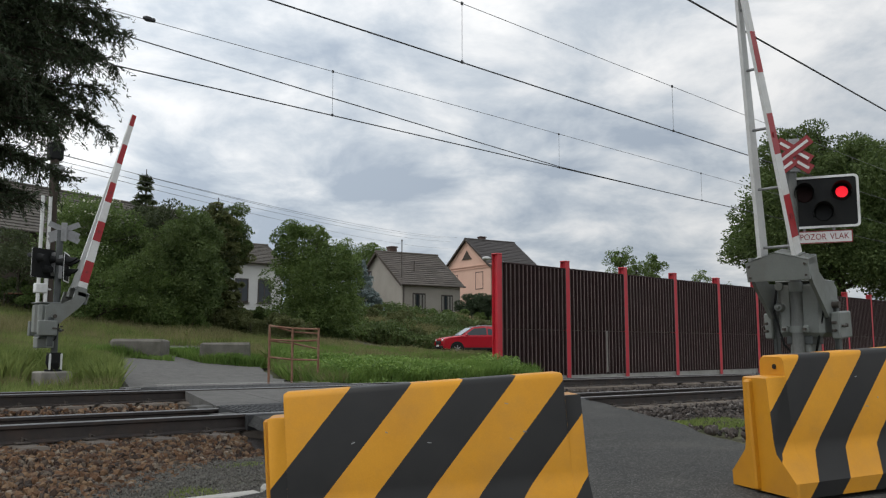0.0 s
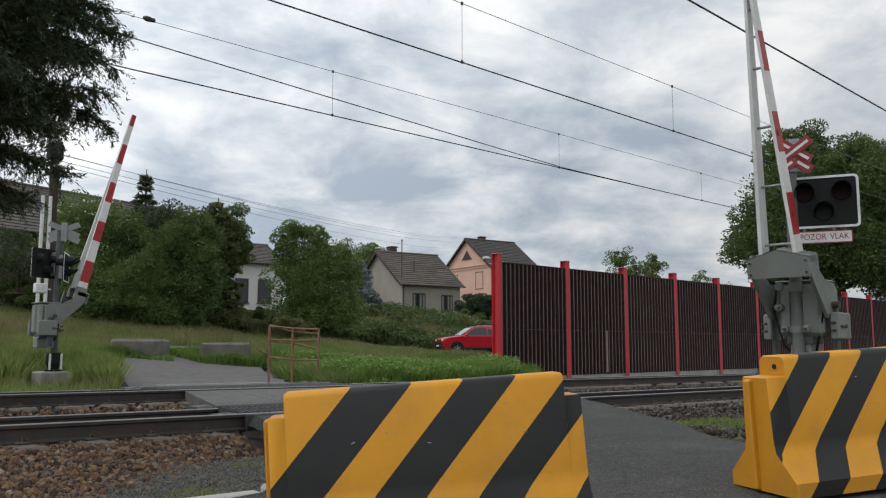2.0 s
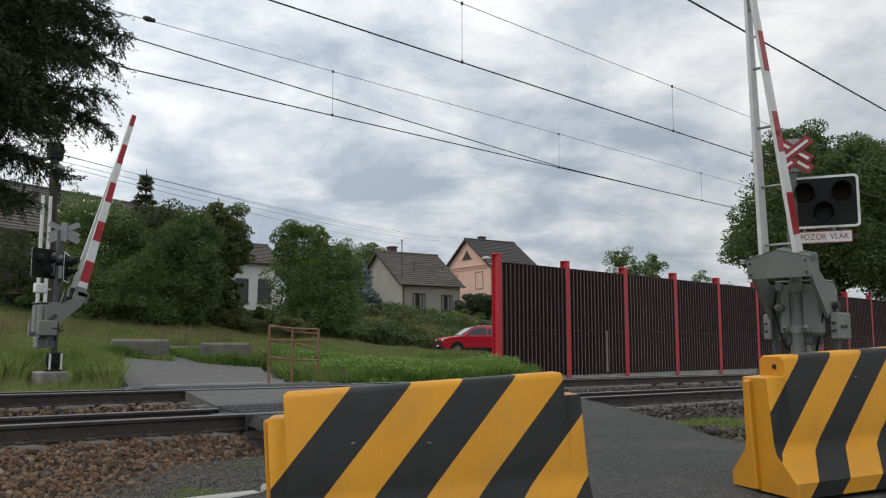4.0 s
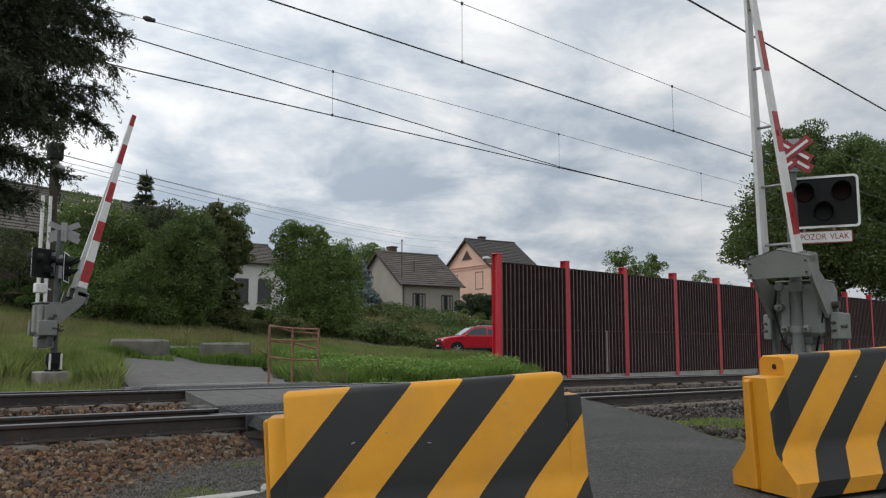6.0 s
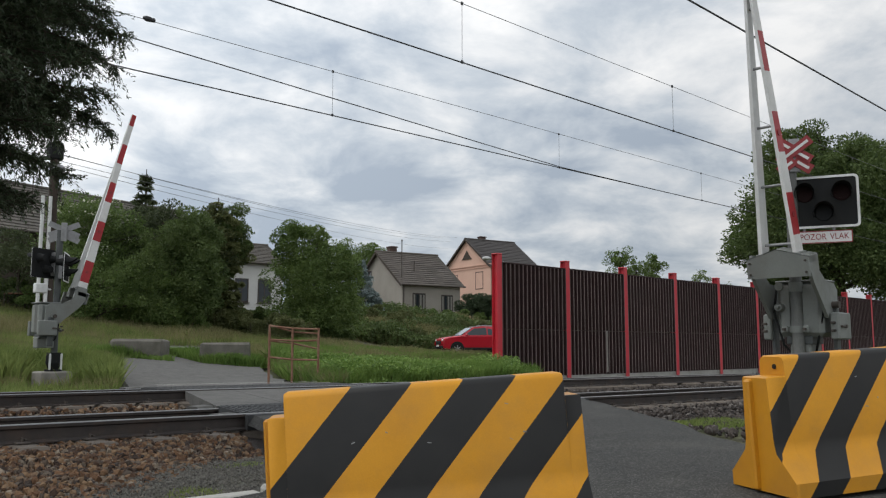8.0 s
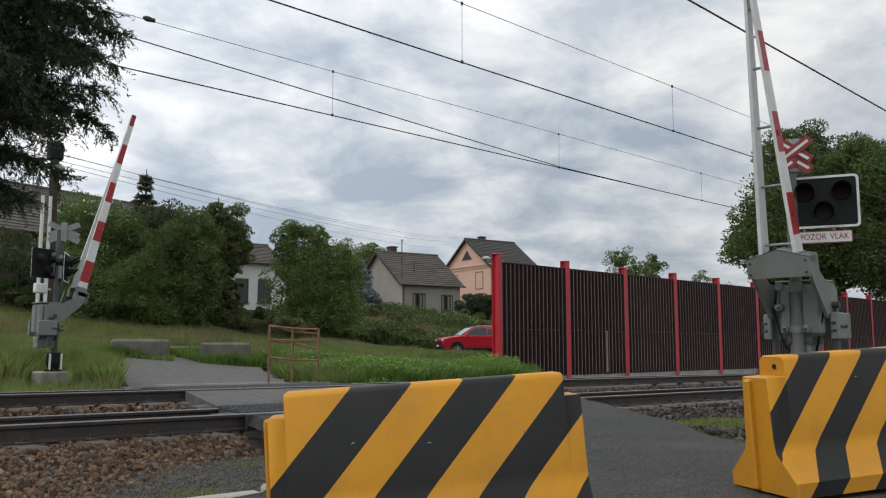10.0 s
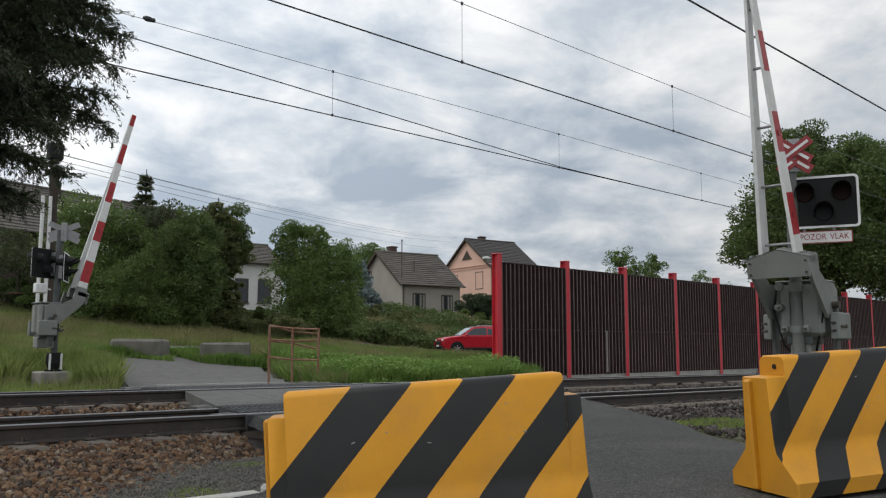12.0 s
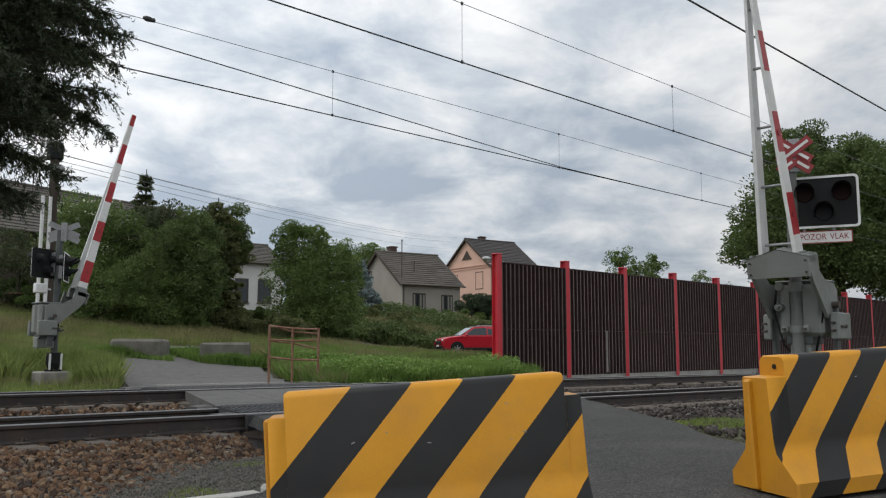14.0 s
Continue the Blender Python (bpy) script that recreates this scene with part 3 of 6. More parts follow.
def stone_field(name, label, seed, n, xr, yr, fz, size, material, keep=None):
    rng = np.random.default_rng(seed)
    base = []
    for s in range(6):
        b = bmesh.new()
        bmesh.ops.create_icosphere(b, subdivisions=1, radius=1.0)
        b.verts.ensure_lookup_table()
        v = np.array([x.co[:] for x in b.verts])
        v *= rng.uniform(0.55, 1.25, size=(len(v), 1)) * np.array([1.0, 0.72, 0.6])
        f = [[q.index for q in t.verts] for t in b.faces]
        base.append((v, np.array(f)))
        b.free()
    vs, fs, o = [], [], 0
    for i in range(n):
        x, y = rng.uniform(*xr), rng.uniform(*yr)
        if keep and not keep(x, y):
            continue
        v, f = base[i % 6]
        r = size * (0.5 + 1.0 * rng.uniform() ** 1.6)
        e = Euler(rng.uniform(0, 6.3, 3)).to_matrix()
        w = (v * r) @ np.array(e).T + np.array([x, y, fz(x, y) + r * 0.25])
        vs.append(w); fs.append(f + o); o += len(v)
    v, f = np.concatenate(vs), np.concatenate(fs)
    co = v[f]
    me = bpy.data.meshes.new(name)
    me.from_pydata(v.tolist(), [], f.tolist())
    me.materials.append(material)
    return single(name, me, None, label, "gravel", kind="stuff")


grid_sheet("gravel_verge", axis([(-3, 4.2, 0.3)]), axis([(4.92, 6.8, 0.2)]), lambda x, y: base_z(x, y) + 0.016 + 0.01 * noise.noise((x * 2, y * 2, 9)), M["verge"], "trodden grey grit verge between kerb and ballast", "verge")
stone_field("grit_patch", "fine grey grit beside the kerb", 5, 16000, (0.5, 4.4), (4.9, 6.7), lambda x, y: base_z(x, y) + 0.02, 0.010, M["grit"], lambda x, y: x < road_left(y))
off_road = lambda x, y: not (road_left(y) - 0.15 < x < road_right(y) + 0.15)
stone_field("ballast_near", "rust-brown crushed ballast stones beside the track", 1, 19000, (0.3, 5.4), (5.0, 8.25), bed_z, 0.036, M["stone"], lambda x, y: off_road(x, y) and y > foot(x) - 0.1 + 0.25 * noise.noise((x * 2, y * 2, 2)))
stone_field("ballast_inner", "rust-brown crushed ballast stones between the rails", 2, 4500, (0.8, 6.5), (8.35, 12.2), bed_z, 0.044, M["stone"], off_road)
stone_field("ballast_outer", "brown ballast stones between the far rails", 3, 2500, (2, 7), (12.35, 15), bed_z, 0.042, M["stone"], off_road)
stone_field("ballast_dark", "dark brown ballast stones beside the crossing", 4, 26000, (7.0, 26), (3.2, 14.5), lambda x, y: max(bed_z(x, y), base_z(x, y)), 0.042, M["stone_far"], off_road)


stone_field("ballast_shoulder", "dark ballast shoulder below the noise barrier", 6, 16000, (16, 46), (14.5, 20.6), lambda x, y: max(ground_z(x, y), bed_z(x, y) if y < 15.2 else -9), 0.05, M["stone_far"], lambda x, y: x > 12 + 0.9 * (y - 14.5) + 5 * ease(15.5, 18, y))


def build_crossing():
    """Rubber panels between and beside the rails where the road crosses."""
    t = thing("level_crossing_deck", pose(0, 0, 0), "dark rubber and asphalt crossing panels between the rails", "crossing", kind="structure")
    for k, (ya, yb, mt) in enumerate(((8.13, 8.255, "rubber"), (8.36, 9.68, "rubber"), (9.79, 12.24, "deck"), (12.36, 13.68, "rubber"), (13.79, 14.02, "deck"))):
        n = 5
        for i in range(n):
            g = Geo()
            p = [road_left(ya) + (road_right(ya) - road_left(ya)) * j / n for j in (i, i + 1)]
            r = [road_left(yb) + (road_right(yb) - road_left(yb)) * j / n for j in (i, i + 1)]
            gap = 0.006
            q = [(p[0] + gap, ya), (p[1] - gap, ya), (r[1] - gap, yb), (r[0] + gap, yb)]
            top = [(x, y, road_z(x, y) + (0.006 if mt == "rubber" else 0.0)) for x, y in q]
            bot = [(x, y, z - 0.16) for x, y, z in top]
            g.add(top + bot, [(0, 1, 2, 3), (7, 6, 5, 4), (0, 4, 5, 1), (1, 5, 6, 2), (2, 6, 7, 3), (3, 7, 4, 0)])
            pn = part("rubber_panel" if mt == "rubber" else "infill_slab", g, M[mt], t)
            if mt == "rubber" and yb - ya > 1:
                ridges = Geo()
                m_ = int((p[1] - p[0]) / 0.075)
                for j in range(m_):
                    f = (j + 0.5) / m_
                    for r0, r1 in ((0.03, 0.32), (0.36, 0.64), (0.68, 0.97)):
                        e0, e1 = (Vector(q[0]).lerp(Vector(q[1]), f), Vector(q[3]).lerp(Vector(q[2]), f))
                        b0, b1 = e0.lerp(e1, r0), e0.lerp(e1, r1)
                        ridges.prism(((-0.022, 0), (0.022, 0), (0.015, 0.014), (-0.015, 0.014)), (*b0, road_z(*b0) + 0.005), (*b1, road_z(*b1) + 0.005))
                tagged(part("ridges", ridges, M["rubber"], pn, "moulded anti-slip ridges"), kind="stuff")
    for y in (8.3, 9.735, 12.3, 13.735):
        x = road_left(y)
        part("ramp_plate", Geo().prism(((-0.3, -0.1), (0.3, -0.1), (0.12, 0.03), (-0.12, 0.03)), (x - 0.12, y + 0.42, rail_z(x, y) - 0.06), (x + 0.1, y + 0.42, rail_z(x, y) - 0.05)), M["deck"], t)


build_crossing()


# ---- noise barrier along the far side ----
WALL_Y, WALL_X0, BAY, WALL_H = 20.8, 22.5, 3.945, 4.05


def build_wall():
    t = thing("wall_noise_barrier", pose(0, 0, 0), "tall dark ribbed noise barrier with red steel posts", "noise barrier", kind="structure")
    post = Geo()
    post.box((0, -0.13, 1.96), (0.25, 0.02, 4.75), 0.006).box((0, 0.13, 1.96), (0.25, 0.02, 4.75), 0.006).box((0, 0, 1.96), (0.016, 0.25, 4.74), 0.004)
    post.box((0, 0, 4.36), (0.28, 0.31, 0.05), 0.02)
    pm = post.mesh("post", M["red_post"])
    plinth = Geo().box((BAY / 2, 0, -0.29), (BAY - 0.04, 0.14, 0.42), 0.01).mesh("plinth", M["pale_concrete"])
    halves = []
    for h0, h1 in ((-0.08, 1.66), (1.665, WALL_H)):
        back = Geo().box((BAY / 2, 0.02, (h0 + h1) / 2), (BAY - 0.05, 0.08, h1 - h0), 0.006)
        if h1 > 2:
            back.box((BAY / 2, -0.02, h1 + 0.02), (BAY - 0.05, 0.2, 0.04), 0.01)
        ribs = Geo()
        nr = 17
        for i in range(nr):
            x = 0.13 + (BAY - 0.26) * i / (nr - 1)
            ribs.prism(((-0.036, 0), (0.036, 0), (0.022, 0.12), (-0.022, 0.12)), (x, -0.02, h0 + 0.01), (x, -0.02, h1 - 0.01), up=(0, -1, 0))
            # Only the front stays pale; dark flanks paint in the shade between ribs.
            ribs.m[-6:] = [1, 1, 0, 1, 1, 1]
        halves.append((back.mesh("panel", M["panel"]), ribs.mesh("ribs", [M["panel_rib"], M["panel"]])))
    for i in range(26):
        x = WALL_X0 + BAY * i
        part("post", pm, None, t, m=pose(x, WALL_Y, -0.1))
        part("plinth", plinth, None, t, m=pose(x, WALL_Y, -0.1))
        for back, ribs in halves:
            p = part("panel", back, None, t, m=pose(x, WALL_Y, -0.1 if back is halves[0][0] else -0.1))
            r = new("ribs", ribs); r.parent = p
    # a paler replaced rib in the second bay
    part("patched_rib", Geo().prism(((-0.07, 0), (0.07, 0), (0.05, 0.095), (-0.05, 0.095)), (0, 0, 0), (0, 0, 1.68), up=(0, -1, 0)), M["concrete"], t,
         "paler weathered rib", m=pose(WALL_X0 + BAY + 2.55, WALL_Y - 0.025, -0.11))


build_wall()


# ---- plastic road barriers ----
def barrier_geo(L, H=0.8, wb=0.255, tl=0.085):
    """Side outline as (half width, height), with lower interlocking end tongues."""
    out = ((wb, 0.0), (wb, 0.085), (0.15, 0.235), (0.135, 0.30), (0.112, H - 0.03), (0.098, H - 0.008), (0.082, H))
    low = ((wb, 0.0), (wb, 0.085), (0.15, 0.235), (0.135, 0.30), (0.1164, H - 0.125), (0.112, H - 0.12), (0.05, H - 0.12))

    def ring(o, x):
        return [(x, -w, z) for w, z in o] + [(x, w, z) for w, z in reversed(o)]
    g = Geo()
    n = 2 * len(out)
    rows = [(low, 0.0, 0.965), (low, 0.012, 1.0), (low, tl, 1.0)], [(out, tl, 0.992), (out, tl + 0.012, 1.0), (out, L - tl - 0.012, 1.0), (out, L - tl, 0.992)], [(low, L - tl, 1.0), (low, L - 0.012, 1.0), (low, L, 0.965)]
    for seg in rows:
        vs, fs = [], []
        for o, x, k in seg:
            vs += [(p[0], p[1] * k, p[2] * (1 if k == 1 else 0.992)) for p in ring(o, x)]
        for j in range(len(seg) - 1):
            fs += [(j * n + i, j * n + (i + 1) % n, (j + 1) * n + (i + 1) % n, (j + 1) * n + i) for i in range(n)]
        fs += [tuple(range(n)), tuple(range((len(seg) - 1) * n, len(seg) * n))[::-1]]
        slots = [0] * len(fs)
        slots[-1] = slots[-2] = 1
        if seg[0][0] is low:
            for j in range(len(seg) - 1):
                for i in (5, 6, 7):
                    slots[j * n + i] = 1
        o0 = len(g.f)
        g.add(vs, fs)
        g.m[o0:] = slots
    return g


def build_barrier(m, L, slope, edges, label, wb=0.255, tl=0.085):
    t = thing("road_barrier", m, label, "traffic barrier", "striped road barriers")
    part("body", barrier_geo(L, 0.8, wb, tl), [stripe_mat("stripes", slope, edges), M["yellow"]], t, smooth=True)
    for x, s in ((0.0, -1), (L, 1)):
        part("end_rib", Geo().box((x + s * 0.012, 0.045, 0.335), (0.05, 0.05, 0.66), 0.012), M["yellow"], t)
        part("pin_hole", Geo().cyl((x - s * (tl - 0.008), -0.03, 0.735), (x - s * (tl - 0.002), -0.03, 0.735), 0.016, n=14), M["black"], t)
    rng = random.Random(int(L * 1000))
    for _ in range(6):
        x, z = rng.uniform(0.2, L - 0.2), rng.uniform(0.45, 0.72)
        w = 0.135 - 0.023 * (z - 0.3) / 0.47
        part("scuff", Geo().box((x, -w - 0.0005, z), (rng.uniform(0.008, 0.025), 0.002, rng.uniform(0.003, 0.008)), 0.0005, mx=Matrix.Translation((x, -w, z)) @ pose(0, 0, 0, 0, rng.uniform(-40, 40)) @ Matrix.Translation((-x, w, -z))), M["galv"], t, "pale scuff mark")
    return t


build_barrier(Matrix.Translation((2.463, 3.82, -0.136)) @ Euler((0, radians(-4.05), radians(-38))).to_matrix().to_4x4(), 1.62, 0.9, (-0.307, 0.010, 0.285, 0.562, 0.843, 1.088, 1.37), "yellow plastic road barrier with black slanting stripes, scuffed")
build_barrier(Matrix.Translation((4.993, 2.45, 0.042)) @ Euler((0, radians(-3.4), radians(-26.5))).to_matrix().to_4x4(), 1.75, 0.82, (-0.394, -0.167, 0.078, 0.294, 0.53, 0.76, 1.0, 1.23, 1.48), "yellow plastic road barrier with black slanting stripes beside the gate", 0.305, 0.135)


# ---- crossing gates and signals ----
PIVOT_Z = 1.37
CRANK = ((0.356, 0.553), (0.392, 0.357), (0.329, 0.203), (0.2, 0.016), (0.088, -0.147), (0.025, -0.25), (-0.27, -0.304), (-0.339, 0.019), (-0.264, 0.109), (-0.03, 0.162), (0.127, 0.308), (0.13, 0.512))


MEET = 3.1


def beam_geo(side, L):
    """One plank of the gate arm, leaning in towards the tip. side: -1 or 1."""
    g = Geo()
    rows = ((0.0, 0.20, 0.2, 0.045), (MEET, 0.025, 0.125, 0.034), (L, 0.02, 0.10, 0.03))
    vs = []
    for z, y, w, t in rows:
        y *= side
        vs += [(-w / 2, y - t / 2, z), (w / 2, y - t / 2, z), (w / 2, y + t / 2, z), (-w / 2, y + t / 2, z)]
    fs = [(o + i, o + (i + 1) % 4, o + 4 + (i + 1) % 4, o + 4 + i) for o in (0, 4) for i in range(4)] + [(3, 2, 1, 0), (8, 9, 10, 11)]
    g.add(vs, fs)
    outer = 0 if side < 0 else 2
    g.m = [0 if i in (outer, outer + 4) else 1 for i in range(10)]
    return g


def build_gate(m, tilt, L, label, foot):
    t = thing("crossing_gate", m, label, "crossing gate", "level crossing gates")
    part("pole", Geo().cyl((0, 0, 0), (0, 0, 3.12), 0.068, n=18), M["dark_grey"] if foot else M["pole_grey"], t, smooth=True)
    part("clamp", Geo().cyl((0, 0, 0.95), (0, 0, 1.03), 0.085, n=18).box((0.06, 0.12, 0.99), (0.05, 0.06, 0.08), 0.01).box((0.06, -0.12, 0.99), (0.05, 0.06, 0.08), 0.01), M["grey_paint"], t, smooth=True)
    for y in (-0.12, 0.12):
        part("clamp_bolt", Geo().cyl((0.07, y, 0.99), (0.13, y, 0.99), 0.018, n=6), M["steel_bolt"], t)
    hz = 1.225
    for y, w in ((0.155, 0.27), (-0.14, 0.2)):
        part("drive_housing", Geo().box((-0.205, y, hz), (0.40, w, 0.65), 0.05).box((-0.205, y, hz + 0.33), (0.42, w + 0.02, 0.025), 0.01), M["grey_paint"], t)
    part("housing_foot", Geo().box((-0.2, 0, hz - 0.36), (0.34, 0.3, 0.1), 0.01), M["dark_grey"], t)
    part("cable_box", Geo().box((-0.22, 0.0, hz - 0.50), (0.34, 0.24, 0.22), 0.015), M["grey_paint"], t)
    part("pole_collar", Geo().cyl((0, 0, 1.43), (0, 0, 1.54), 0.08, n=18), M["grey_paint"], t, smooth=True)
    for y0, y1, z0 in ((0.30, 0.12, 0.7), (-0.28, -0.1, 0.66)):
        part("cable", Geo().tube([(-0.12, y0, 1.5), (-0.02, y0, 1.2), (-0.05, (y0 + y1) / 2, z0 + 0.15), (-0.2, y1, z0)], [0.014] * 4, n=6), M["black"], t)
    part("shaft_cap", Geo().cyl((-0.02, -0.19, 1.25), (0.08, -0.19, 1.25), 0.055, 0.045, 14).cyl((0.08, -0.19, 1.25), (0.13, -0.19, 1.25), 0.024, n=8), M["grey_paint"], t, smooth=True)
    part("buffer", Geo().cyl((-0.1, -0.2, 1.5), (0.02, -0.2, 1.5), 0.05, n=12), M["grey_paint"], t, smooth=True)
    part("pivot_shaft", Geo().cyl((-0.16, -0.43, PIVOT_Z - 0.1), (-0.16, 0.43, PIVOT_Z - 0.1), 0.04, n=14), M["steel_bolt"], t, smooth=True)
    # arm, swinging about the shaft
    arm = Geo()
    out = CRANK
    arm.cyl((-0.16, -0.40, -0.13), (-0.16, 0.40, -0.13), 0.05, n=14)
    a = part("arm", arm, M["grey_paint"], t, m=pose(0, 0, PIVOT_Z, 0, tilt))
    for s in (-1, 1):
        part("crank", Geo().prism([(x, z) for x, z in out], (0, s * 0.33 - 0.02, 0), (0, s * 0.33 + 0.02, 0), up=(0, 0, 1)), M["grey_paint"], a)
        part("beam_socket", Geo().box((0.29, s * 0.25, 0.46), (0.2, 0.2, 0.09), 0.01).box((0.29, s * 0.215, 0.545), (0.22, 0.08, 0.16 if foot else 0.02), 0.01), M["grey_paint"], a)
    pl = Geo().add([(0.43, -0.36, 0.28), (0.43, 0.36, 0.28), (0.43, 0.36, 0.50), (0.43, 0.0, 0.60), (0.43, -0.36, 0.50)], [(0, 1, 2, 3, 4)])
    pl.add([(0.41, -0.36, 0.28), (0.41, 0.36, 0.28), (0.41, 0.36, 0.50), (0.41, 0.0, 0.60), (0.41, -0.36, 0.50)], [(4, 3, 2, 1, 0)])
    pl.add([(x, y, z) for x in (0.41, 0.43) for y, z in ((-0.36, 0.28), (0.36, 0.28), (0.36, 0.5), (0, 0.6), (-0.36, 0.5))], [(i, (i + 1) % 5, 5 + (i + 1) % 5, 5 + i) for i in range(5)])
    pl.add([(x, y, z) for x in (0.18, 0.435) for y, z in ((-0.37, 0.505), (0, 0.61), (0.37, 0.505))], [(0, 1, 4, 3), (1, 2, 5, 4)])
    part("cover_plate", pl, M["grey_paint"], a)
    for y in (-0.32, 0.32):
        for z in (0.33, 0.46):
            part("rivet", Geo().cyl((0.425, y, z), (0.445, y, z), 0.014, n=8), M["steel_bolt"], a)
    bands = [0.04]
    n = int(L / 0.47)
    bands = [(0.12 if foot else 0.25) / L + i * 0.47 / L for i in range(min(n + 1, 18))]
    bm = band_mat("arm_bands", [b for b in bands if b < 0.995], 0.0, L)
    up0 = 0.62 if foot else 0.50
    for s in (-1, 1):
        b = part("beam", beam_geo(s, L), [bm, M["white_paint"]], a, "red and white banded plank", m=pose(0.29, 0, up0))
    for i in range(1, 7):
        z = 0.15 + (i - 1) * 0.68
        if z > L * 0.92:
            break
        w = 0.2 - 0.175 * min(1.0, z / MEET)
        part("rung", Geo().cyl((0.29, -w, 0.5 + z), (0.29, w, 0.5 + z), 0.016, n=8), M["galv"], a)
    for s in (-1, 1):
        for z in (0.355, 1.295, 2.235) if foot else (0.485, 1.425):
            w = s * (0.2 - 0.175 * z / MEET + 0.024)
            part("reflector", Geo().cyl((0.29, w - 0.006 * s, up0 + z), (0.29, w + 0.006 * s, up0 + z), 0.035, n=14), M["red_paint"], a)
    for s in (-1, 1):
        part("counterweight", Geo().box((-0.22 - (0.08 if s < 0 else 0), s * 0.41, -0.345), (0.38, 0.10, 0.31), 0.015), M["grey_paint"], a, m=pose(0, 0, 0, 0, -tilt))
        part("weight_latch", Geo().cyl((-0.2, s * 0.46, -0.35), (-0.2, s * 0.49, -0.35), 0.02, n=8).box((-0.14, s * 0.47, -0.35), (0.14, 0.03, 0.022), 0.006).box((-0.015, s * 0.40, -0.31), (0.05, 0.05, 0.03), 0.006).box((-0.015, s * 0.40, -0.40), (0.05, 0.05, 0.03), 0.006), M["steel_bolt"], a, m=pose(0, 0, 0, 0, -tilt))
        part("weight_bar", Geo().box((-0.22, s * 0.36, -0.42), (0.11, 0.05, 0.6), 0.01), M["dark_grey"], a, m=pose(0, 0, 0, 0, -tilt))
    if foot:
        part("foot_casting", Geo().cyl((0, 0, 0.13), (0, 0, 0.17), 0.17, n=20).cyl((0, 0, 0.17), (0, 0, 0.30), 0.10, 0.155, 16).cyl((0, 0, 0.30), (0, 0, 0.52), 0.155, 0.145, 16), M["black"], t, smooth=True)
        for s in (-1, 1):
            part("foot_marking", Geo().box((s * 0.115, -0.12, 0.33), (0.045, 0.03, 0.34), 0.015), M["white_paint"], t, "pale reflective marking")
        part("foundation", Geo().box((0, 0, -0.12), (0.66, 0.62, 0.5), 0.03), M["concrete"], t)
    return a


GATE_NEAR = pose(9.9, 4.36, 0.12, 0, 0, 182)
GATE_FAR = pose(6.47, 18.68, 0.27, 0, 0, 0)
ARM_UP = 10.4
arm_near = build_gate(GATE_NEAR, ARM_UP, 4.0, "grey level crossing gate with raised red-white arm beside the road", False)
arm_far = build_gate(GATE_FAR, 14.7, 4.17, "grey level crossing gate on a concrete foot in grass, arm raised", True)


def cross_sign(name, m, label, faces=True):
    t = thing(name, m, label, "warning cross", "warning crosses")

    def plank(p0, p1, depth):
        p0, p1 = Vector((0, *p0)), Vector((0, *p1))
        d = (p1 - p0).normalized()
        s = Vector((1, 0, 0)).cross(d)
        g = Geo()
        for w, a, b in ((0.058, -0.006, 0.006),):
            c = [p0 - s * w, p0 + s * w, p1 + s * w, p1 - s * w]
            g.add([q + Vector((x + depth, 0, 0)) for x in (a, b) for q in c], [(3, 2, 1, 0), (4, 5, 6, 7), (0, 1, 5, 4), (1, 2, 6, 5), (2, 3, 7, 6), (3, 0, 4, 7)])
        part("board", g, M["red_paint"] if faces else M["galv"], t)
        h = Geo()
        c = [p0 + d * 0.035 - s * 0.016, p0 + d * 0.035 + s * 0.016, p1 - d * 0.035 + s * 0.016, p1 - d * 0.035 - s * 0.016]
        x = 0.0085 + depth
        h.add([q + Vector((k, 0, 0)) for k in (x - 0.001, x + 0.001) for q in c], [(3, 2, 1, 0), (4, 5, 6, 7), (0, 1, 5, 4), (1, 2, 6, 5), (2, 3, 7, 6), (3, 0, 4, 7)])
        part("stripe", h, M["white_paint"], t)
    w = 0.18 if faces else 0.3
    plank((-w, 0.13), (w, -0.13), 0.0)
    plank((-w, -0.13), (w, 0.13), 0.014)
    plank((0.0, -0.115), (w, -0.245), 0.0)
    plank((-w, -0.245), (0.0, -0.115), 0.014)
    part("backing", Geo().box((-0.03, 0, -0.05), (0.03, 0.12, 0.4), 0.005), M["galv"], t)
    return t


def rounded(w, h, r, k=4):
    pts = []
    for cx, cy, a0 in ((w / 2 - r, h / 2 - r, 0), (-w / 2 + r, h / 2 - r, 90), (-w / 2 + r, -h / 2 + r, 180), (w / 2 - r, -h / 2 + r, 270)):
        for i in range(k + 1):
            a = radians(a0 + 90 * i / k)
            pts.append((cx + r * math.cos(a), cy + r * math.sin(a)))
    return pts


def slab(pts, x0, x1):
    n = len(pts)
    g = Geo()
    g.add([(x, y, z) for x in (x0, x1) for y, z in pts], [(i, (i + 1) % n, n + (i + 1) % n, n + i) for i in range(n)] + [tuple(range(n))[::-1], tuple(range(n, 2 * n))])
    return g


def frame_ring(outer, inner, x0, x1):
    n = len(outer)
    vs = [(x, y, z) for x in (x0, x1) for ring in (outer, inner) for y, z in ring]
    fs = []
    for i in range(n):
        j = (i + 1) % n
        fs += [(2 * n + i, 2 * n + j, 3 * n + j, 3 * n + i), (i, n + i, n + j, j), (i, j, 2 * n + j, 2 * n + i), (n + i, 3 * n + i, 3 * n + j, n + j)]
    return Geo().add(vs, fs)


RED_DARK = glass_mat("red_lens", (0.014, 0.003, 0.003), 0.6)
CLEAR_DARK = glass_mat("clear_lens", (0.012, 0.013, 0.014), 0.5)
RED_GLOW = glow_mat("lit_red", (1.0, 0.012, 0.03), 0.8)


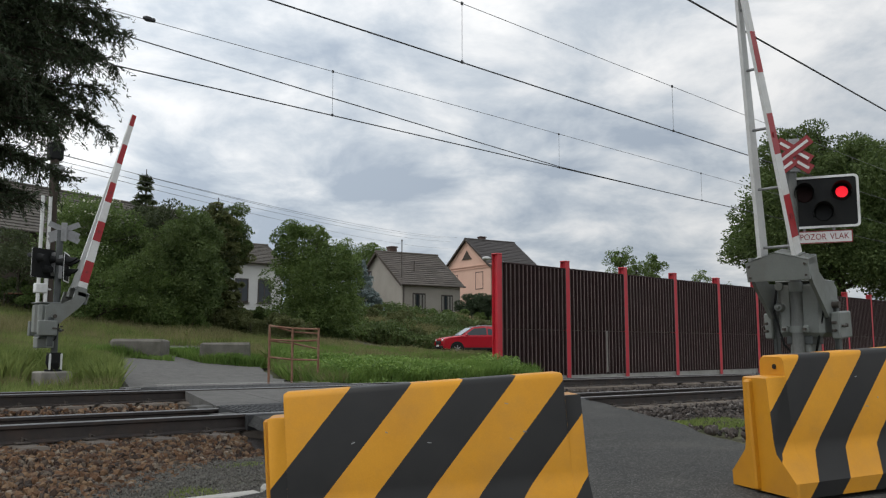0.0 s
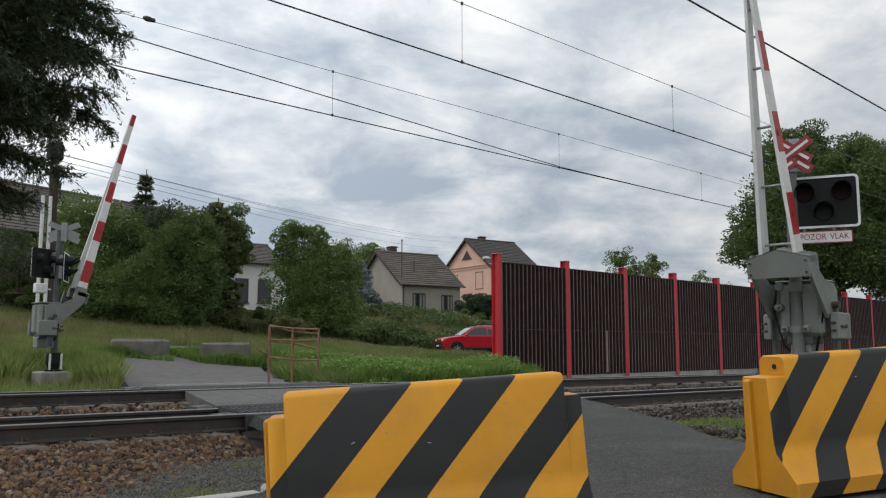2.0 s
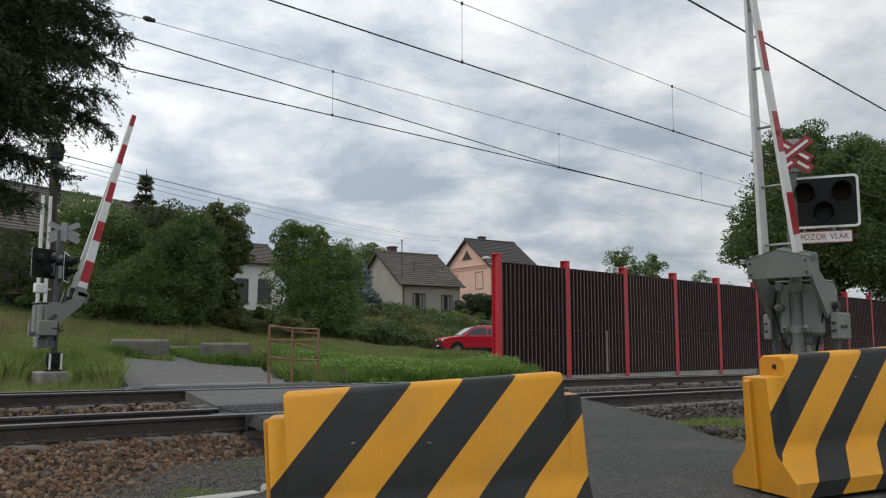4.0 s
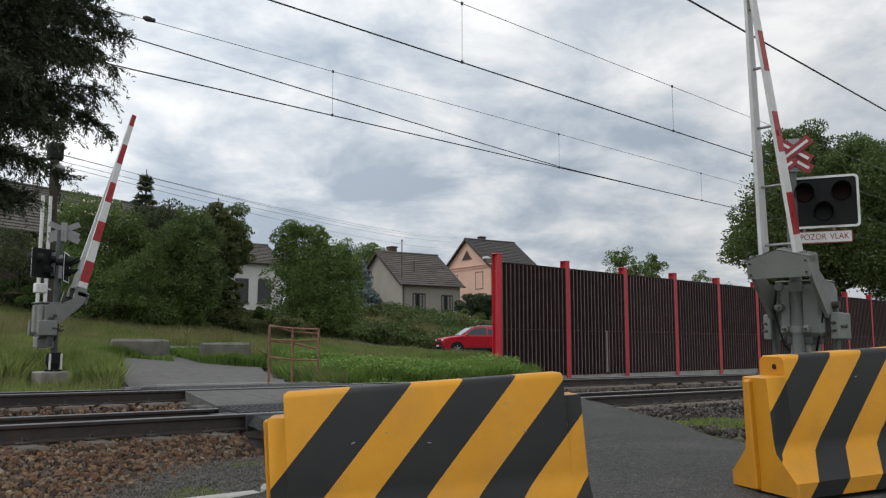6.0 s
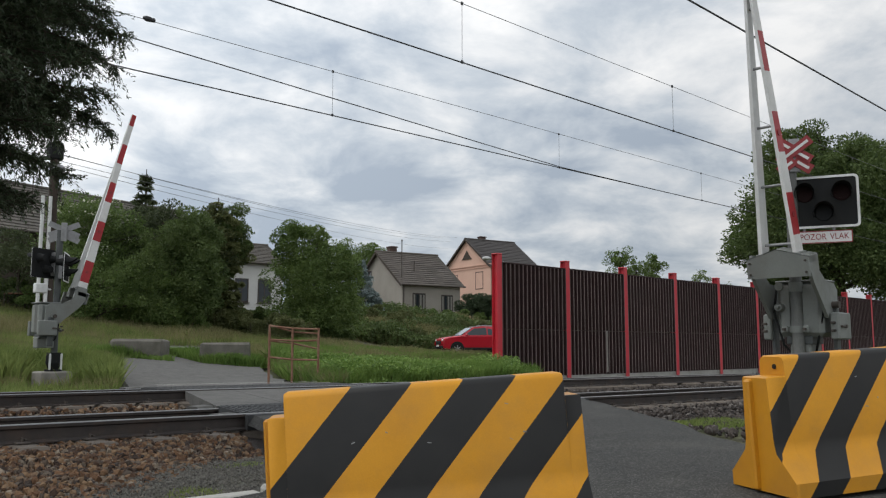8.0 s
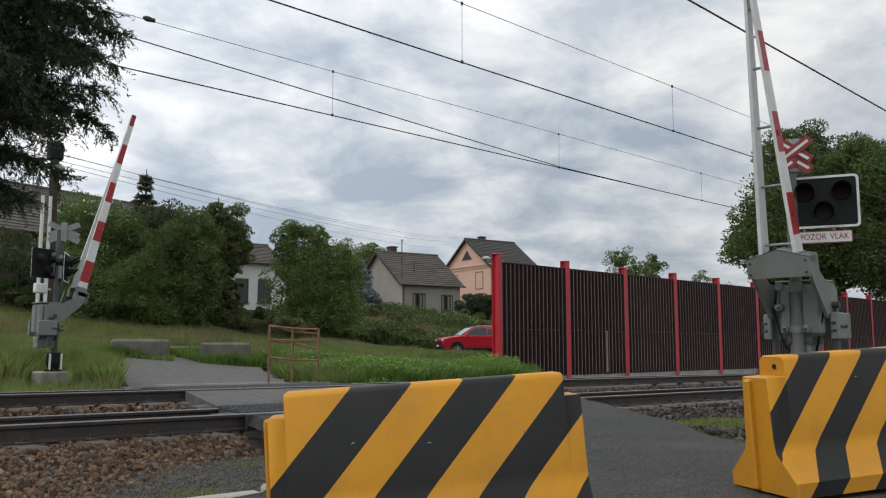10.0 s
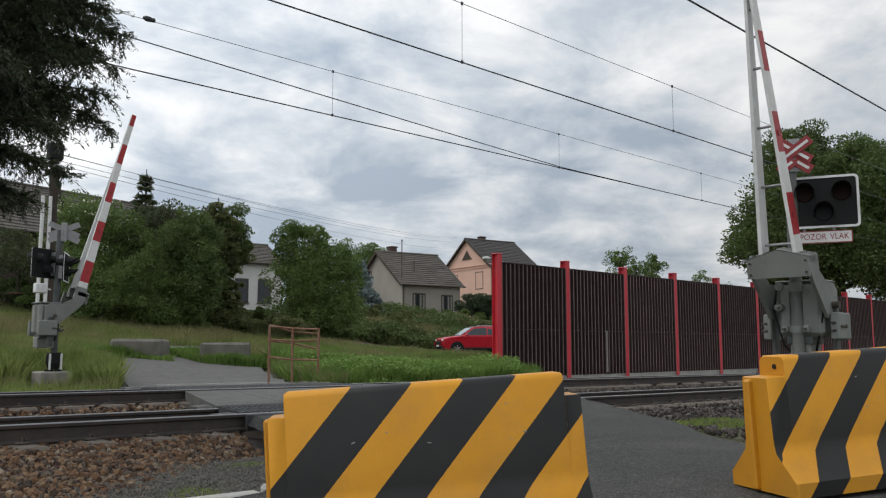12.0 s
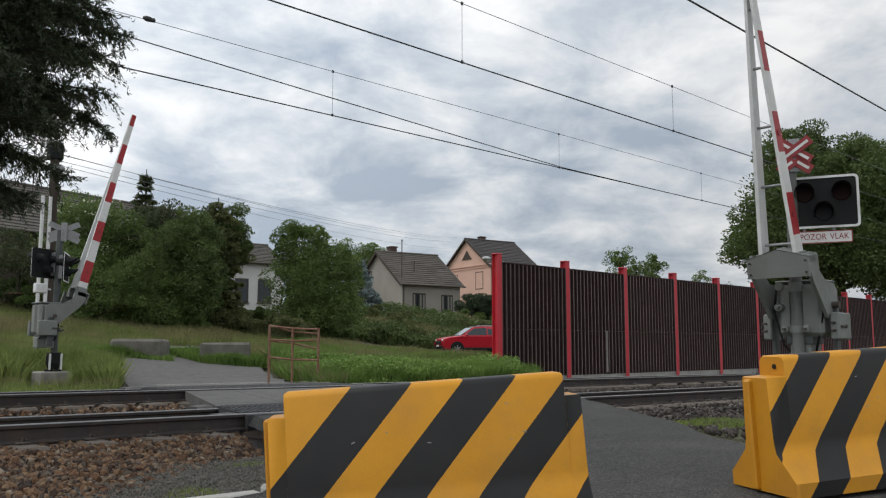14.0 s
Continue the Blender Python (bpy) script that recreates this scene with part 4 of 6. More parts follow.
def build_signal(name, m, label, lit):
    """Three-lamp road signal; local x points where it shines."""
    t = thing(name, m, label, "road signal", "level crossing signals")
    part("board", slab(rounded(0.77, 0.62, 0.05), -0.02, 0.0), M["black"], t)
    part("white_border", frame_ring(rounded(0.77, 0.62, 0.05), rounded(0.715, 0.565, 0.03), 0.001, 0.008), M["white_paint"], t)
    part("mounting", Geo().box((-0.07, -0.2, 0), (0.1, 0.08, 0.5), 0.01), M["galv"], t)
    swing = None
    for (y, z, mt) in ((-0.20, 0.10, RED_DARK), (0.20, 0.10, RED_DARK), (0.0, -0.13, CLEAR_DARK)):
        part("lens", Geo().cyl((0.004, y, z), (0.012, y, z), 0.098, 0.09, 24), mt, t)
        h = Geo()
        n, d = 20, 0.24
        vs, fs = [], []
        for k in range(n + 1):
            a = radians(-25 + 230 * k / n)
            c, s = math.cos(a), math.sin(a)
            dd = d * (0.35 + 0.65 * max(0.0, s) ** 0.5)
            for r in (0.112, 0.105):
                vs += [(0.001, y + r * c, z + r * s), (dd, y + r * 0.98 * c, z + r * 0.98 * s)]
        for k in range(n):
            o = 4 * k
            fs += [(o, o + 4, o + 5, o + 1), (o + 2, o + 3, o + 7, o + 6), (o + 1, o + 5, o + 7, o + 3)]
        part("hood", h.add(vs, fs), M["black"], t, smooth=True)
        part("lamp_can", Geo().cyl((-0.02, y, z), (-0.17, y, z), 0.10, 0.07, 16), M["black"], t, smooth=True)
        if lit and y > 0.1:
            # Added disc carries the lamp's light; turning it over stands for switching off.
            g = Geo().cyl((0.0, 0, 0), (0.004, 0, 0), 0.066, n=24)
            g.m = [0] * len(g.f)
            g.m[-1] = 1
            swing = part("lamp_glow_disc", g, [RED_DARK, RED_GLOW], t, "added red glow disc standing for the lit lamp", m=pose(0.03, y, z))
    return t, swing


def text_plate(parent, text, m, height, material, squeeze=0.85):
    cu = bpy.data.curves.new("lettering", "FONT")
    cu.body, cu.size, cu.extrude, cu.align_x, cu.align_y = text, height, 0.001, "CENTER", "CENTER"
    cu.space_character = 1.02
    tmp = bpy.data.objects.new("lettering_tmp", cu)
    scene.collection.objects.link(tmp)
    me = bpy.data.meshes.new_from_object(tmp.evaluated_get(bpy.context.evaluated_depsgraph_get()))
    bpy.data.objects.remove(tmp)
    me.materials.clear()
    me.materials.append(material)
    part("lettering", me, None, parent, m=m @ Matrix.Diagonal((squeeze, 1, 1, 1)))


SIG_HEAD = 203.0
rt = Vector((0.407, -0.914, 0))
pole_near = Vector((9.9, 4.36, -0.02))
p = pole_near + rt * 0.35
signal_near, glow_disc_near = build_signal("crossing_signal", pose(p.x - 0.02, p.y, 2.60, 0, 0, SIG_HEAD), "black three-lamp crossing signal with white border on pole", True)
sp = thing("sign_plate", pose(p.x - 0.02, p.y + 0.0, 2.185, 0, 0, SIG_HEAD), "white sign plate with red lettering below signal", "sign")
part("plate", slab(rounded(0.585, 0.145, 0.008), -0.01, 0.0), M["white_paint"], sp)
part("red_border", frame_ring(rounded(0.585, 0.145, 0.008), rounded(0.565, 0.125, 0.006), 0.001, 0.004), M["red_paint"], sp)
text_plate(sp, "POZOR", pose(0.003, -0.128, 0, 90, 0, 90), 0.098, M["red_paint"])
text_plate(sp, "VLAK", pose(0.003, 0.155, 0, 90, 0, 90), 0.098, M["red_paint"])
for y in (-0.22, 0.1):
    part("hanger", Geo().box((-0.03, y, 0.08), (0.03, 0.03, 0.3), 0.004), M["galv"], sp)
cross_sign("warning_cross", pose(9.9 - 0.07, 4.36 - 0.09, 3.22, 0, 0, SIG_HEAD), "red and white double warning cross above the signal")
cross_sign("warning_cross", pose(6.53, 18.62, 3.40, 0, 0, 68), "grey back of a warning cross on the gate pole", False)
build_signal("crossing_signal", pose(6.2, 18.72, 2.66, 0, 0, 122), "back of a black crossing signal on the gate pole", False)
build_signal("crossing_signal", pose(6.66, 18.75, 2.6, 0, 0, -28), "black crossing signal turned away on the gate pole", False)
single("junction_box", Geo().box((0, 0, 0), (0.24, 0.18, 0.2), 0.015).cyl((0.0, 0.1, 0.0), (0.3, 0.28, 0.0), 0.02), M["white_paint"], "pale grey junction box under the signal", "junction box", m=pose(6.07, 18.5, 2.12))


# ---- overhead line ----
def wire_geo(pts, r):
    return Geo().tube(pts, [r] * len(pts), n=6)


def sagged(p0, p1, sag, n=14):
    p0, p1 = Vector(p0), Vector(p1)
    return [p0.lerp(p1, i / n) - Vector((0, 0, 4 * sag * (i / n) * (1 - i / n))) for i in range(n + 1)]


def build_catenary(y, zc, zm, drops, label):
    t = thing("overhead_line", pose(0, 0, 0), label, "overhead wire", "railway overhead wires")
    part("contact_wire", wire_geo(sagged((-40, y, zc + 0.02), (75, y, zc + 0.05), 0.02), 0.011), M["wire"], t)
    part("messenger_wire", wire_geo(sagged((-40, y, zm + 0.34), (75, y, zm + 0.12), 0.12), 0.0055), M["tin_wire"], t)
    for x in drops:
        k = (x + 40) / 115
        zt = zm + 0.34 - 0.22 * k - 4 * 0.12 * k * (1 - k)
        d = part("dropper", Geo().cyl((x, y, zc), (x, y, zt), 0.004, n=6), M["tin_wire"], t)
        for zz in (zc + 0.02, zt):
            part("dropper_clamp", Geo().box((x, y, zz), (0.05, 0.03, 0.05), 0.008), M["wire"], d)
    return t


build_catenary(9.02, 5.28, 6.12, (0.3, 4.6, 9.0, 15.1, 21), "black contact wire hung from a thin messenger wire")
bt = build_catenary(13.02, 5.33, 6.09, (3.0, 9.45, 16.4, 23.3, 31), "black contact wire with messenger over the far track")
part("insulator", Geo().ball((0, 0, 0), 0.06, sc=(1.6, 0.7, 0.8)).ball((0.09, 0, 0.0), 0.04), M["wire"], bt, m=pose(5.72, 13.02, 6.25))
part("second_contact_wire", wire_geo([(-6, 13.0, 6.35), (5.15, 13.0, 5.87), (16.5, 13.0, 5.36), (23, 13.02, 5.34)], 0.010), M["wire"], bt)
single("feeder_cable", wire_geo([(-20, 8.0, 7.45), (14.2, 8.0, 7.48), (24.3, 8.0, 7.32), (80, 8.0, 7.2)], 0.02), M["wire"], "thick black feeder cable along the track", "cable")


# ---- houses ----
M["grey_render"] = mat("grey_render", (0.30, 0.275, 0.24), (0.235, 0.215, 0.185), rough=0.95, scale=0.8, fine=30, bump=0.4, dirt=(0.17, 0.15, 0.13), dirt_amt=0.5)
M["pink_render"] = mat("pink_render", (0.62, 0.40, 0.31), (0.56, 0.35, 0.27), rough=0.95, scale=0.6, fine=30, bump=0.2, dirt=(0.42, 0.28, 0.22), dirt_amt=0.3)
M["white_render"] = mat("white_render", (0.66, 0.65, 0.62), (0.55, 0.54, 0.52), rough=0.95, scale=0.8, fine=30, bump=0.2, dirt=(0.4, 0.38, 0.34), dirt_amt=0.3)
M["tile_grey"] = mat("tile_grey", (0.055, 0.046, 0.04), (0.135, 0.115, 0.098), rough=0.9, scale=1.2, fine=14, bump=0.6, island=0.45, dirt=(0.055, 0.055, 0.04), dirt_amt=0.6)
M["tile_dark"] = mat("tile_dark", (0.050, 0.045, 0.043), (0.075, 0.066, 0.062), rough=0.85, scale=1.2, fine=14, bump=0.5, island=0.4)
M["tile_brown"] = mat("tile_brown", (0.07, 0.063, 0.054), (0.11, 0.096, 0.08), rough=0.9, scale=1.2, fine=14, bump=0.6, island=0.45, dirt=(0.07, 0.065, 0.05), dirt_amt=0.5)
M["tile_orange"] = mat("tile_orange", (0.35, 0.14, 0.07), (0.25, 0.11, 0.06), rough=0.9, scale=3, fine=14, bump=0.4)
M["wood_dark"] = mat("wood_dark", (0.06, 0.042, 0.03), (0.035, 0.026, 0.02), rough=0.85, scale=6, fine=50, bump=0.4, stretch=(1, 1, 0.2))
M["window_frame"] = mat("window_frame", (0.05, 0.036, 0.028), (0.035, 0.026, 0.02), rough=0.7, scale=9, fine=60, bump=0.2)
M["curtain"] = mat("curtain", (0.26, 0.25, 0.22), (0.13, 0.125, 0.11), rough=0.95, scale=3, fine=12, bump=0.2, stretch=(6, 6, 0.3))
M["pane"] = glass_mat("pane", (0.025, 0.03, 0.035), 0.06)
M["brick_red"] = mat("brick_red", (0.10, 0.06, 0.048), (0.07, 0.048, 0.04), rough=0.95, scale=5, fine=30, bump=0.5)


def roof_side(g, L, x0, e, r, step, over):
    """Overlapping courses of short tile lengths from eave point e up to ridge point r (y, z)."""
    e, r = Vector(e), Vector(r)
    n = max(3, int((r - e).length / step))
    d = (r - e).normalized()
    nrm = Vector((-d.y, d.x)) if d.x > 0 else Vector((d.y, -d.x))
    if nrm.y < 0:
        nrm = -nrm
    rng = random.Random(int(L * 100))
    for i in range(n):
        a = e + (r - e) * (i / n) + nrm * 0.05
        b = e + (r - e) * ((i + 1.12) / n) + nrm * 0.0
        x = x0 - over
        while x < x0 + L + over - 0.05:
            w = min(rng.uniform(0.55, 1.5), x0 + L + over - x)
            lift = nrm * rng.uniform(0, 0.018)
            aa = a + lift
            q = [(x, *aa), (x + w - 0.012, *aa), (x + w - 0.012, *(b + lift)), (x, *(b + lift))]
            low = [(x, *(aa - nrm * 0.05)), (x + w - 0.012, *(aa - nrm * 0.05))]
            g.add(q + low, [(0, 1, 2, 3), (4, 5, 1, 0)])
            x += w


def build_house(name, m, L, D, eave, ridge, wall, tile, label, windows=(), step=0.36, over=0.35, base=-1.0, chimney=None):
    t = thing(name, m, label, "house")
    g = Geo()
    gable = [(0, base), (D, base), (D, eave), (D / 2, ridge - 0.1), (0, eave)]
    vs = [(x, y, z) for x in (0.0, L) for y, z in gable]
    g.add(vs, [(4, 3, 2, 1, 0), (5, 6, 7, 8, 9), (0, 5, 9, 4), (1, 2, 7, 6), (0, 1, 6, 5)])
    part("wall", g, wall, t)
    r = Geo()
    sl = (ridge - eave) / (D / 2)
    for e, q in (((-over, eave - over * sl), (D / 2, ridge)), ((D + over, eave - over * sl), (D / 2, ridge))):
        roof_side(r, L, 0.0, e, q, step, over)
        # deck beneath the tiles
        r.add([(-over, *e), (L + over, *e), (L + over, *q), (-over, *q)], [(0, 1, 2, 3)])
    r.cyl((-over, D / 2, ridge + 0.03), (L + over, D / 2, ridge + 0.03), 0.12, n=8)
    roof = part("roof", r, tile, t)
    for e, q in (((-over, eave - over * sl), (D / 2, ridge)), ((D + over, eave - over * sl), (D / 2, ridge))):
        part("barge_board", Geo().prism(((-0.03, -0.16), (0.03, -0.16), (0.03, 0.04), (-0.03, 0.04)), (-over + 0.02, *e), (-over + 0.02, *q)), M["wood_dark"], roof)
    part("gutter", Geo().cyl((-over, -over - 0.06, eave - over * sl + 0.02), (L + over, -over - 0.06, eave - over * sl + 0.02), 0.07, n=8), M["steel_bolt"], roof)
    part("downpipe", Geo().cyl((0.12, -0.08, base), (0.12, -0.08, eave - 0.2), 0.05, n=8), M["steel_bolt"], t)
    for face, u, z, w, h, style in windows:
        mx = Matrix.Translation((u, 0, z)) if face == "front" else pose(0, u, z, 0, 0, -90)
        wn = part("window", frame_ring(rounded(w, h, 0.001, 1), rounded(w - 0.16, h - 0.16, 0.001, 1), -0.03, 0.03), M["window_frame"], t, m=mx @ pose(0, 0, 0, 0, 0, -90))
        if style == "blind":
            p = part("pane", Geo().box((-0.0, 0, 0), (0.04, w - 0.1, h - 0.1), 0.004), M["pink_render"], wn)
            continue
        part("pane", Geo().box((0.006, 0, 0), (0.012, w - 0.15, h - 0.15), 0.002), M["pane"], wn)
        k = 4 if style == "curtain" else 2
        for i in range(1, k):
            part("mullion", Geo().box((0.014, -w / 2 + w * i / k, 0), (0.03, 0.06, h - 0.15), 0.005), M["window_frame"], wn)
        if style == "curtain":
            for i in (0, 2, 3):
                part("curtain", Geo().box((0.0145, -w / 2 + w * (i + 0.5) / k, 0), (0.004, w / k - 0.13, h - 0.25), 0.001), M["curtain"], wn)
        part("window_sill", Geo().box((0.06, 0, -h / 2 - 0.05), (0.2, w + 0.16, 0.06), 0.01), M["steel_bolt"], wn)
    if chimney:
        cx, cy, ch = chimney
        c = part("chimney", Geo().box((cx, cy, ch - 0.6), (0.7, 0.7, 1.6), 0.02).box((cx, cy, ch + 0.22), (0.85, 0.85, 0.12), 0.02), M["brick_red"], roof)
    return t


grey = build_house("house", pose(49.1, 56.8, 3.2, 0, 0, -10.5), 6.2, 8.8, 3.45, 6.55, M["grey_render"], M["tile_grey"],
                   "low grey rendered house with weathered tile roof", (("front", 1.75, 1.75, 1.35, 1.55, "curtain"), ("front", 4.75, 1.7, 1.25, 1.5, "curtain"), ("left", 6.1, 4.2, 0.8, 1.3, "plain")),
                   chimney=(2.0, 5.4, 7.0))
part("mast", Geo().cyl((0.3, 0.6, 2.2), (0.3, 0.6, 7.2), 0.045, n=8).box((0.3, 0.5, 2.6), (0.25, 0.2, 0.35), 0.02).ball((0.3, 0.6, 7.25), 0.09), M["steel_bolt"], grey)
part("vent_pipe", Geo().cyl((2.2, 1.6, 4.2), (2.2, 1.6, 5.6), 0.06, n=8), M["steel_bolt"], grey)
pink = build_house("house", pose(69.4, 65.1, 4.2, 0, 0, -10.5), 6.7, 9.3, 6.0, 9.35, M["pink_render"], M["tile_dark"],
                   "tall pink rendered house with dark tile roof", (("left", 2.2, 4.3, 1.5, 2.0, "blind"), ("left", 7.2, 4.3, 1.2, 1.9, "blind")), chimney=(2.6, 5.3, 9.6))
part("cornice", Geo().box((-0.05, 4.65, 6.05), (0.2, 9.5, 0.12), 0.02).box((-0.03, 4.65, 5.75), (0.14, 9.4, 0.08), 0.02), M["pink_render"], pink)
part("attic_window", Geo().add([(-0.06, 3.75, 7.0), (-0.06, 5.55, 7.0), (-0.06, 4.65, 8.0)], [(0, 1, 2)]).prism(((-0.05, -0.05), (0.05, -0.05), (0.05, 0.05), (-0.05, 0.05)), (-0.06, 3.7, 6.97), (-0.06, 5.6, 6.97)), M["wood_dark"], pink, "small dark triangular attic window")
white = build_house("house", pose(28.3, 54.2, 2.75, 0, 0, -10.5), 6.1, 8.0, 4.3, 6.0, M["white_render"], M["tile_brown"],
                    "white rendered house with tile roof behind the trees", (("front", 3.0, 2.2, 1.0, 1.7, "plain"), ("front", 4.7, 2.2, 1.0, 1.7, "plain"), ("front", 3.2, -0.3, 0.9, 1.0, "plain")))
part("string_course", Geo().box((3.05, -0.03, 0.85), (6.2, 0.12, 0.12), 0.02), M["white_render"], white)
barn = build_house("barn", pose(5.2, 46.4, 3.2, 0, 0, 15.3), 25.5, 10.0, 4.2, 7.55, M["wood_dark"], M["tile_brown"],
                   "long low barn with weathered brown tile roof", (), step=0.4)
part("mended_tiles", Geo().box((0, 0, 0), (1.6, 0.7, 0.06), 0.02).box((-0.7, -0.9, 0), (1.0, 0.5, 0.06), 0.02), M["tile_orange"], barn, "patch of new orange tiles", m=pose(9.6, 1.8, 5.62, 33.8))
part("aerial", Geo().cyl((13.2, 4.0, 6.8), (13.2, 4.0, 9.6), 0.03, n=6).cyl((12.2, 4.0, 8.6), (15.3, 4.0, 8.5), 0.018, n=5).cyl((12.5, 4.0, 9.4), (14.6, 4.0, 9.4), 0.018, n=5).cyl((13.2, 4.0, 8.8), (14.6, 4.0, 7.2), 0.03, n=5), M["steel_bolt"], barn, "rusty television aerial")


# ---- red car ----
def build_side_road():
    vs, fs = [], []
    d, q = Vector((-0.87, 0.5)), Vector((-0.5, -0.87))
    for i in range(21):
        for j in range(5):
            p_ = Vector((34.8, 33.9)) + d * (i - 8) + q * (j - 2.1) * 1.05
            vs.append((p_.x, p_.y, base_z(p_.x, p_.y) + 0.07))
    for i in range(20):
        fs += [(i * 5 + j, i * 5 + j + 1, i * 5 + j + 6, i * 5 + j + 5) for j in range(4)]
    single("road_side", Geo().add(vs, fs), M["deck"], "grey asphalt lane where the red car is parked", "road", kind="structure", smooth=True)


build_side_road()


def build_car(m):
    t = thing("car", m, "parked red estate car on the roadside", "car")
    paint = mat("car_red", (0.44, 0.014, 0.026), (0.40, 0.013, 0.022), rough=0.22, scale=2, fine=200, bump=0.0, spec=0.6)
    # side outline x (forward) and z; widths vary with height
    low = [(2.08, 0.40), (2.17, 0.62), (2.1, 0.88), (1.85, 0.98), (1.1, 1.08), (-1.95, 1.10), (-2.12, 0.9), (-2.15, 0.5), (-2.05, 0.36), (1.95, 0.32)]
    g = Geo()
    n = len(low)
    vs = []
    for y, k in ((-0.90, 0.965), (-0.84, 1.0), (0.84, 1.0), (0.90, 0.965)):
        vs += [(x * k, y, 0.66 + (z - 0.66) * (0.9 if k < 1 else 1.0)) for x, z in low]
    fs = [(j * n + i, j * n + (i + 1) % n, (j + 1) * n + (i + 1) % n, (j + 1) * n + i) for j in range(3) for i in range(n)]
    fs += [tuple(range(n))[::-1], tuple(range(3 * n, 4 * n))]
    g.add(vs, fs)
    body = part("body", g, paint, t, smooth=True)
    cab = [(1.12, 1.05), (0.32, 1.54), (-0.2, 1.62), (-1.5, 1.58), (-2.02, 1.08)]
    c = Geo()
    n = len(cab)
    vs = [(x, s * (0.80 if z < 1.2 else 0.62), z) for s in (-1, 1) for x, z in cab]
    c.add(vs, [(i, i + 1, n + i + 1, n + i) for i in range(n - 1)] + [(4, 3, 2, 1, 0), (5, 6, 7, 8, 9)])
    part("cabin", c, paint, t, smooth=False)
    for s in (-1, 1):
        sw = [(0.86, 1.11), (0.26, 1.48), (-0.45, 1.53), (-0.45, 1.11)], [(-0.52, 1.11), (-0.52, 1.53), (-1.36, 1.49), (-1.7, 1.13)]
        for q in sw:
            yy = lambda z: s * ((0.80 - 0.18 * (z - 1.06) / 0.5) + 0.014)
            part("side_window", Geo().add([(x, yy(z), z) for x, z in q] + [(x, yy(z) - s * 0.02, z) for x, z in q], [(0, 1, 2, 3), (7, 6, 5, 4)]), M["pane"], t)
        part("roof_rail", Geo().tube([(0.15, s * 0.6, 1.58), (-0.3, s * 0.6, 1.66), (-1.3, s * 0.6, 1.64), (-1.55, s * 0.6, 1.57)], [0.02] * 4), M["galv"], t, "silver roof rail")
        part("headlight", Geo().box((2.02, s * 0.66, 0.82), (0.24, 0.38, 0.12), 0.05), M["white_paint"], t, "clear headlight")
        part("mirror", Geo().box((0.8, s * 0.98, 1.12), (0.14, 0.18, 0.13), 0.04), paint, t)
        part("sill", Geo().box((0, s * 0.885, 0.36), (2.6, 0.05, 0.14), 0.02), M["black"], t)
        for x in (1.32, -1.32):
            part("wheel_arch", Geo().cyl((x, s * 0.80, 0.36), (x, s * 0.915, 0.36), 0.40, n=24), M["black"], t)
            w = part("wheel", Geo().cyl((x, s * 0.72, 0.32), (x, s * 0.925, 0.32), 0.325, n=24), M["black"], t)
            rim = Geo().cyl((x, s * 0.90, 0.32), (x, s * 0.935, 0.32), 0.07, n=10)
            for i in range(7):
                a = 2 * math.pi * i / 7
                rim.box((0, 0, 0.13), (0.06, 0.02, 0.2), 0.008, mx=Matrix.Translation((x, s * 0.935, 0.32)) @ pose(0, 0, 0, 0, math.degrees(a)))
            part("rim", rim, M["galv"], w, "light alloy rim")
    part("windscreen", Geo().add([(1.08, -0.7, 1.10), (1.08, 0.7, 1.10), (0.36, 0.57, 1.54), (0.36, -0.57, 1.54)], [(0, 1, 2, 3)]).add([(1.06, -0.7, 1.08), (1.06, 0.7, 1.08), (0.34, 0.57, 1.52), (0.34, -0.57, 1.52)], [(3, 2, 1, 0)]), glass_mat("windscreen", (0.25, 0.28, 0.3), 0.05), t)
    part("grille", Geo().box((2.13, 0, 0.68), (0.12, 1.0, 0.2), 0.03), M["black"], t)
    part("bumper", Geo().box((2.08, 0, 0.44), (0.2, 1.5, 0.16), 0.05), M["black"], t)
    part("number_plate", Geo().box((2.2, 0, 0.52), (0.02, 0.5, 0.11), 0.004), M["white_paint"], t, "blank white number plate")


build_car(pose(34.8, 33.9, 0.47, 0, 0, 152))


# ---- concrete blocks, railing, kerb, pole ----
def block(m, s, label, seed):
    rng = random.Random(seed)
    g = Geo().box((0, 0, s[2] / 2), s, 0.06)
    g.v = [(x + rng.uniform(-0.02, 0.02), y + rng.uniform(-0.02, 0.02), z + rng.uniform(-0.02, 0.02)) for x, y, z in g.v]
    t = thing("concrete_block", m, label, "concrete block", "blocks closing the old road")
    part("body", g, M["old_concrete"], t)


block(pose(11.3, 25.3, 0.52, 0, 0, -40), (1.55, 0.9, 0.62), "weathered concrete block with weeds on the road", 1)
block(pose(13.3, 23.7, 0.42, 0, 0, -30), (1.5, 1.3, 0.62), "weathered concrete block half hidden in weeds", 2)


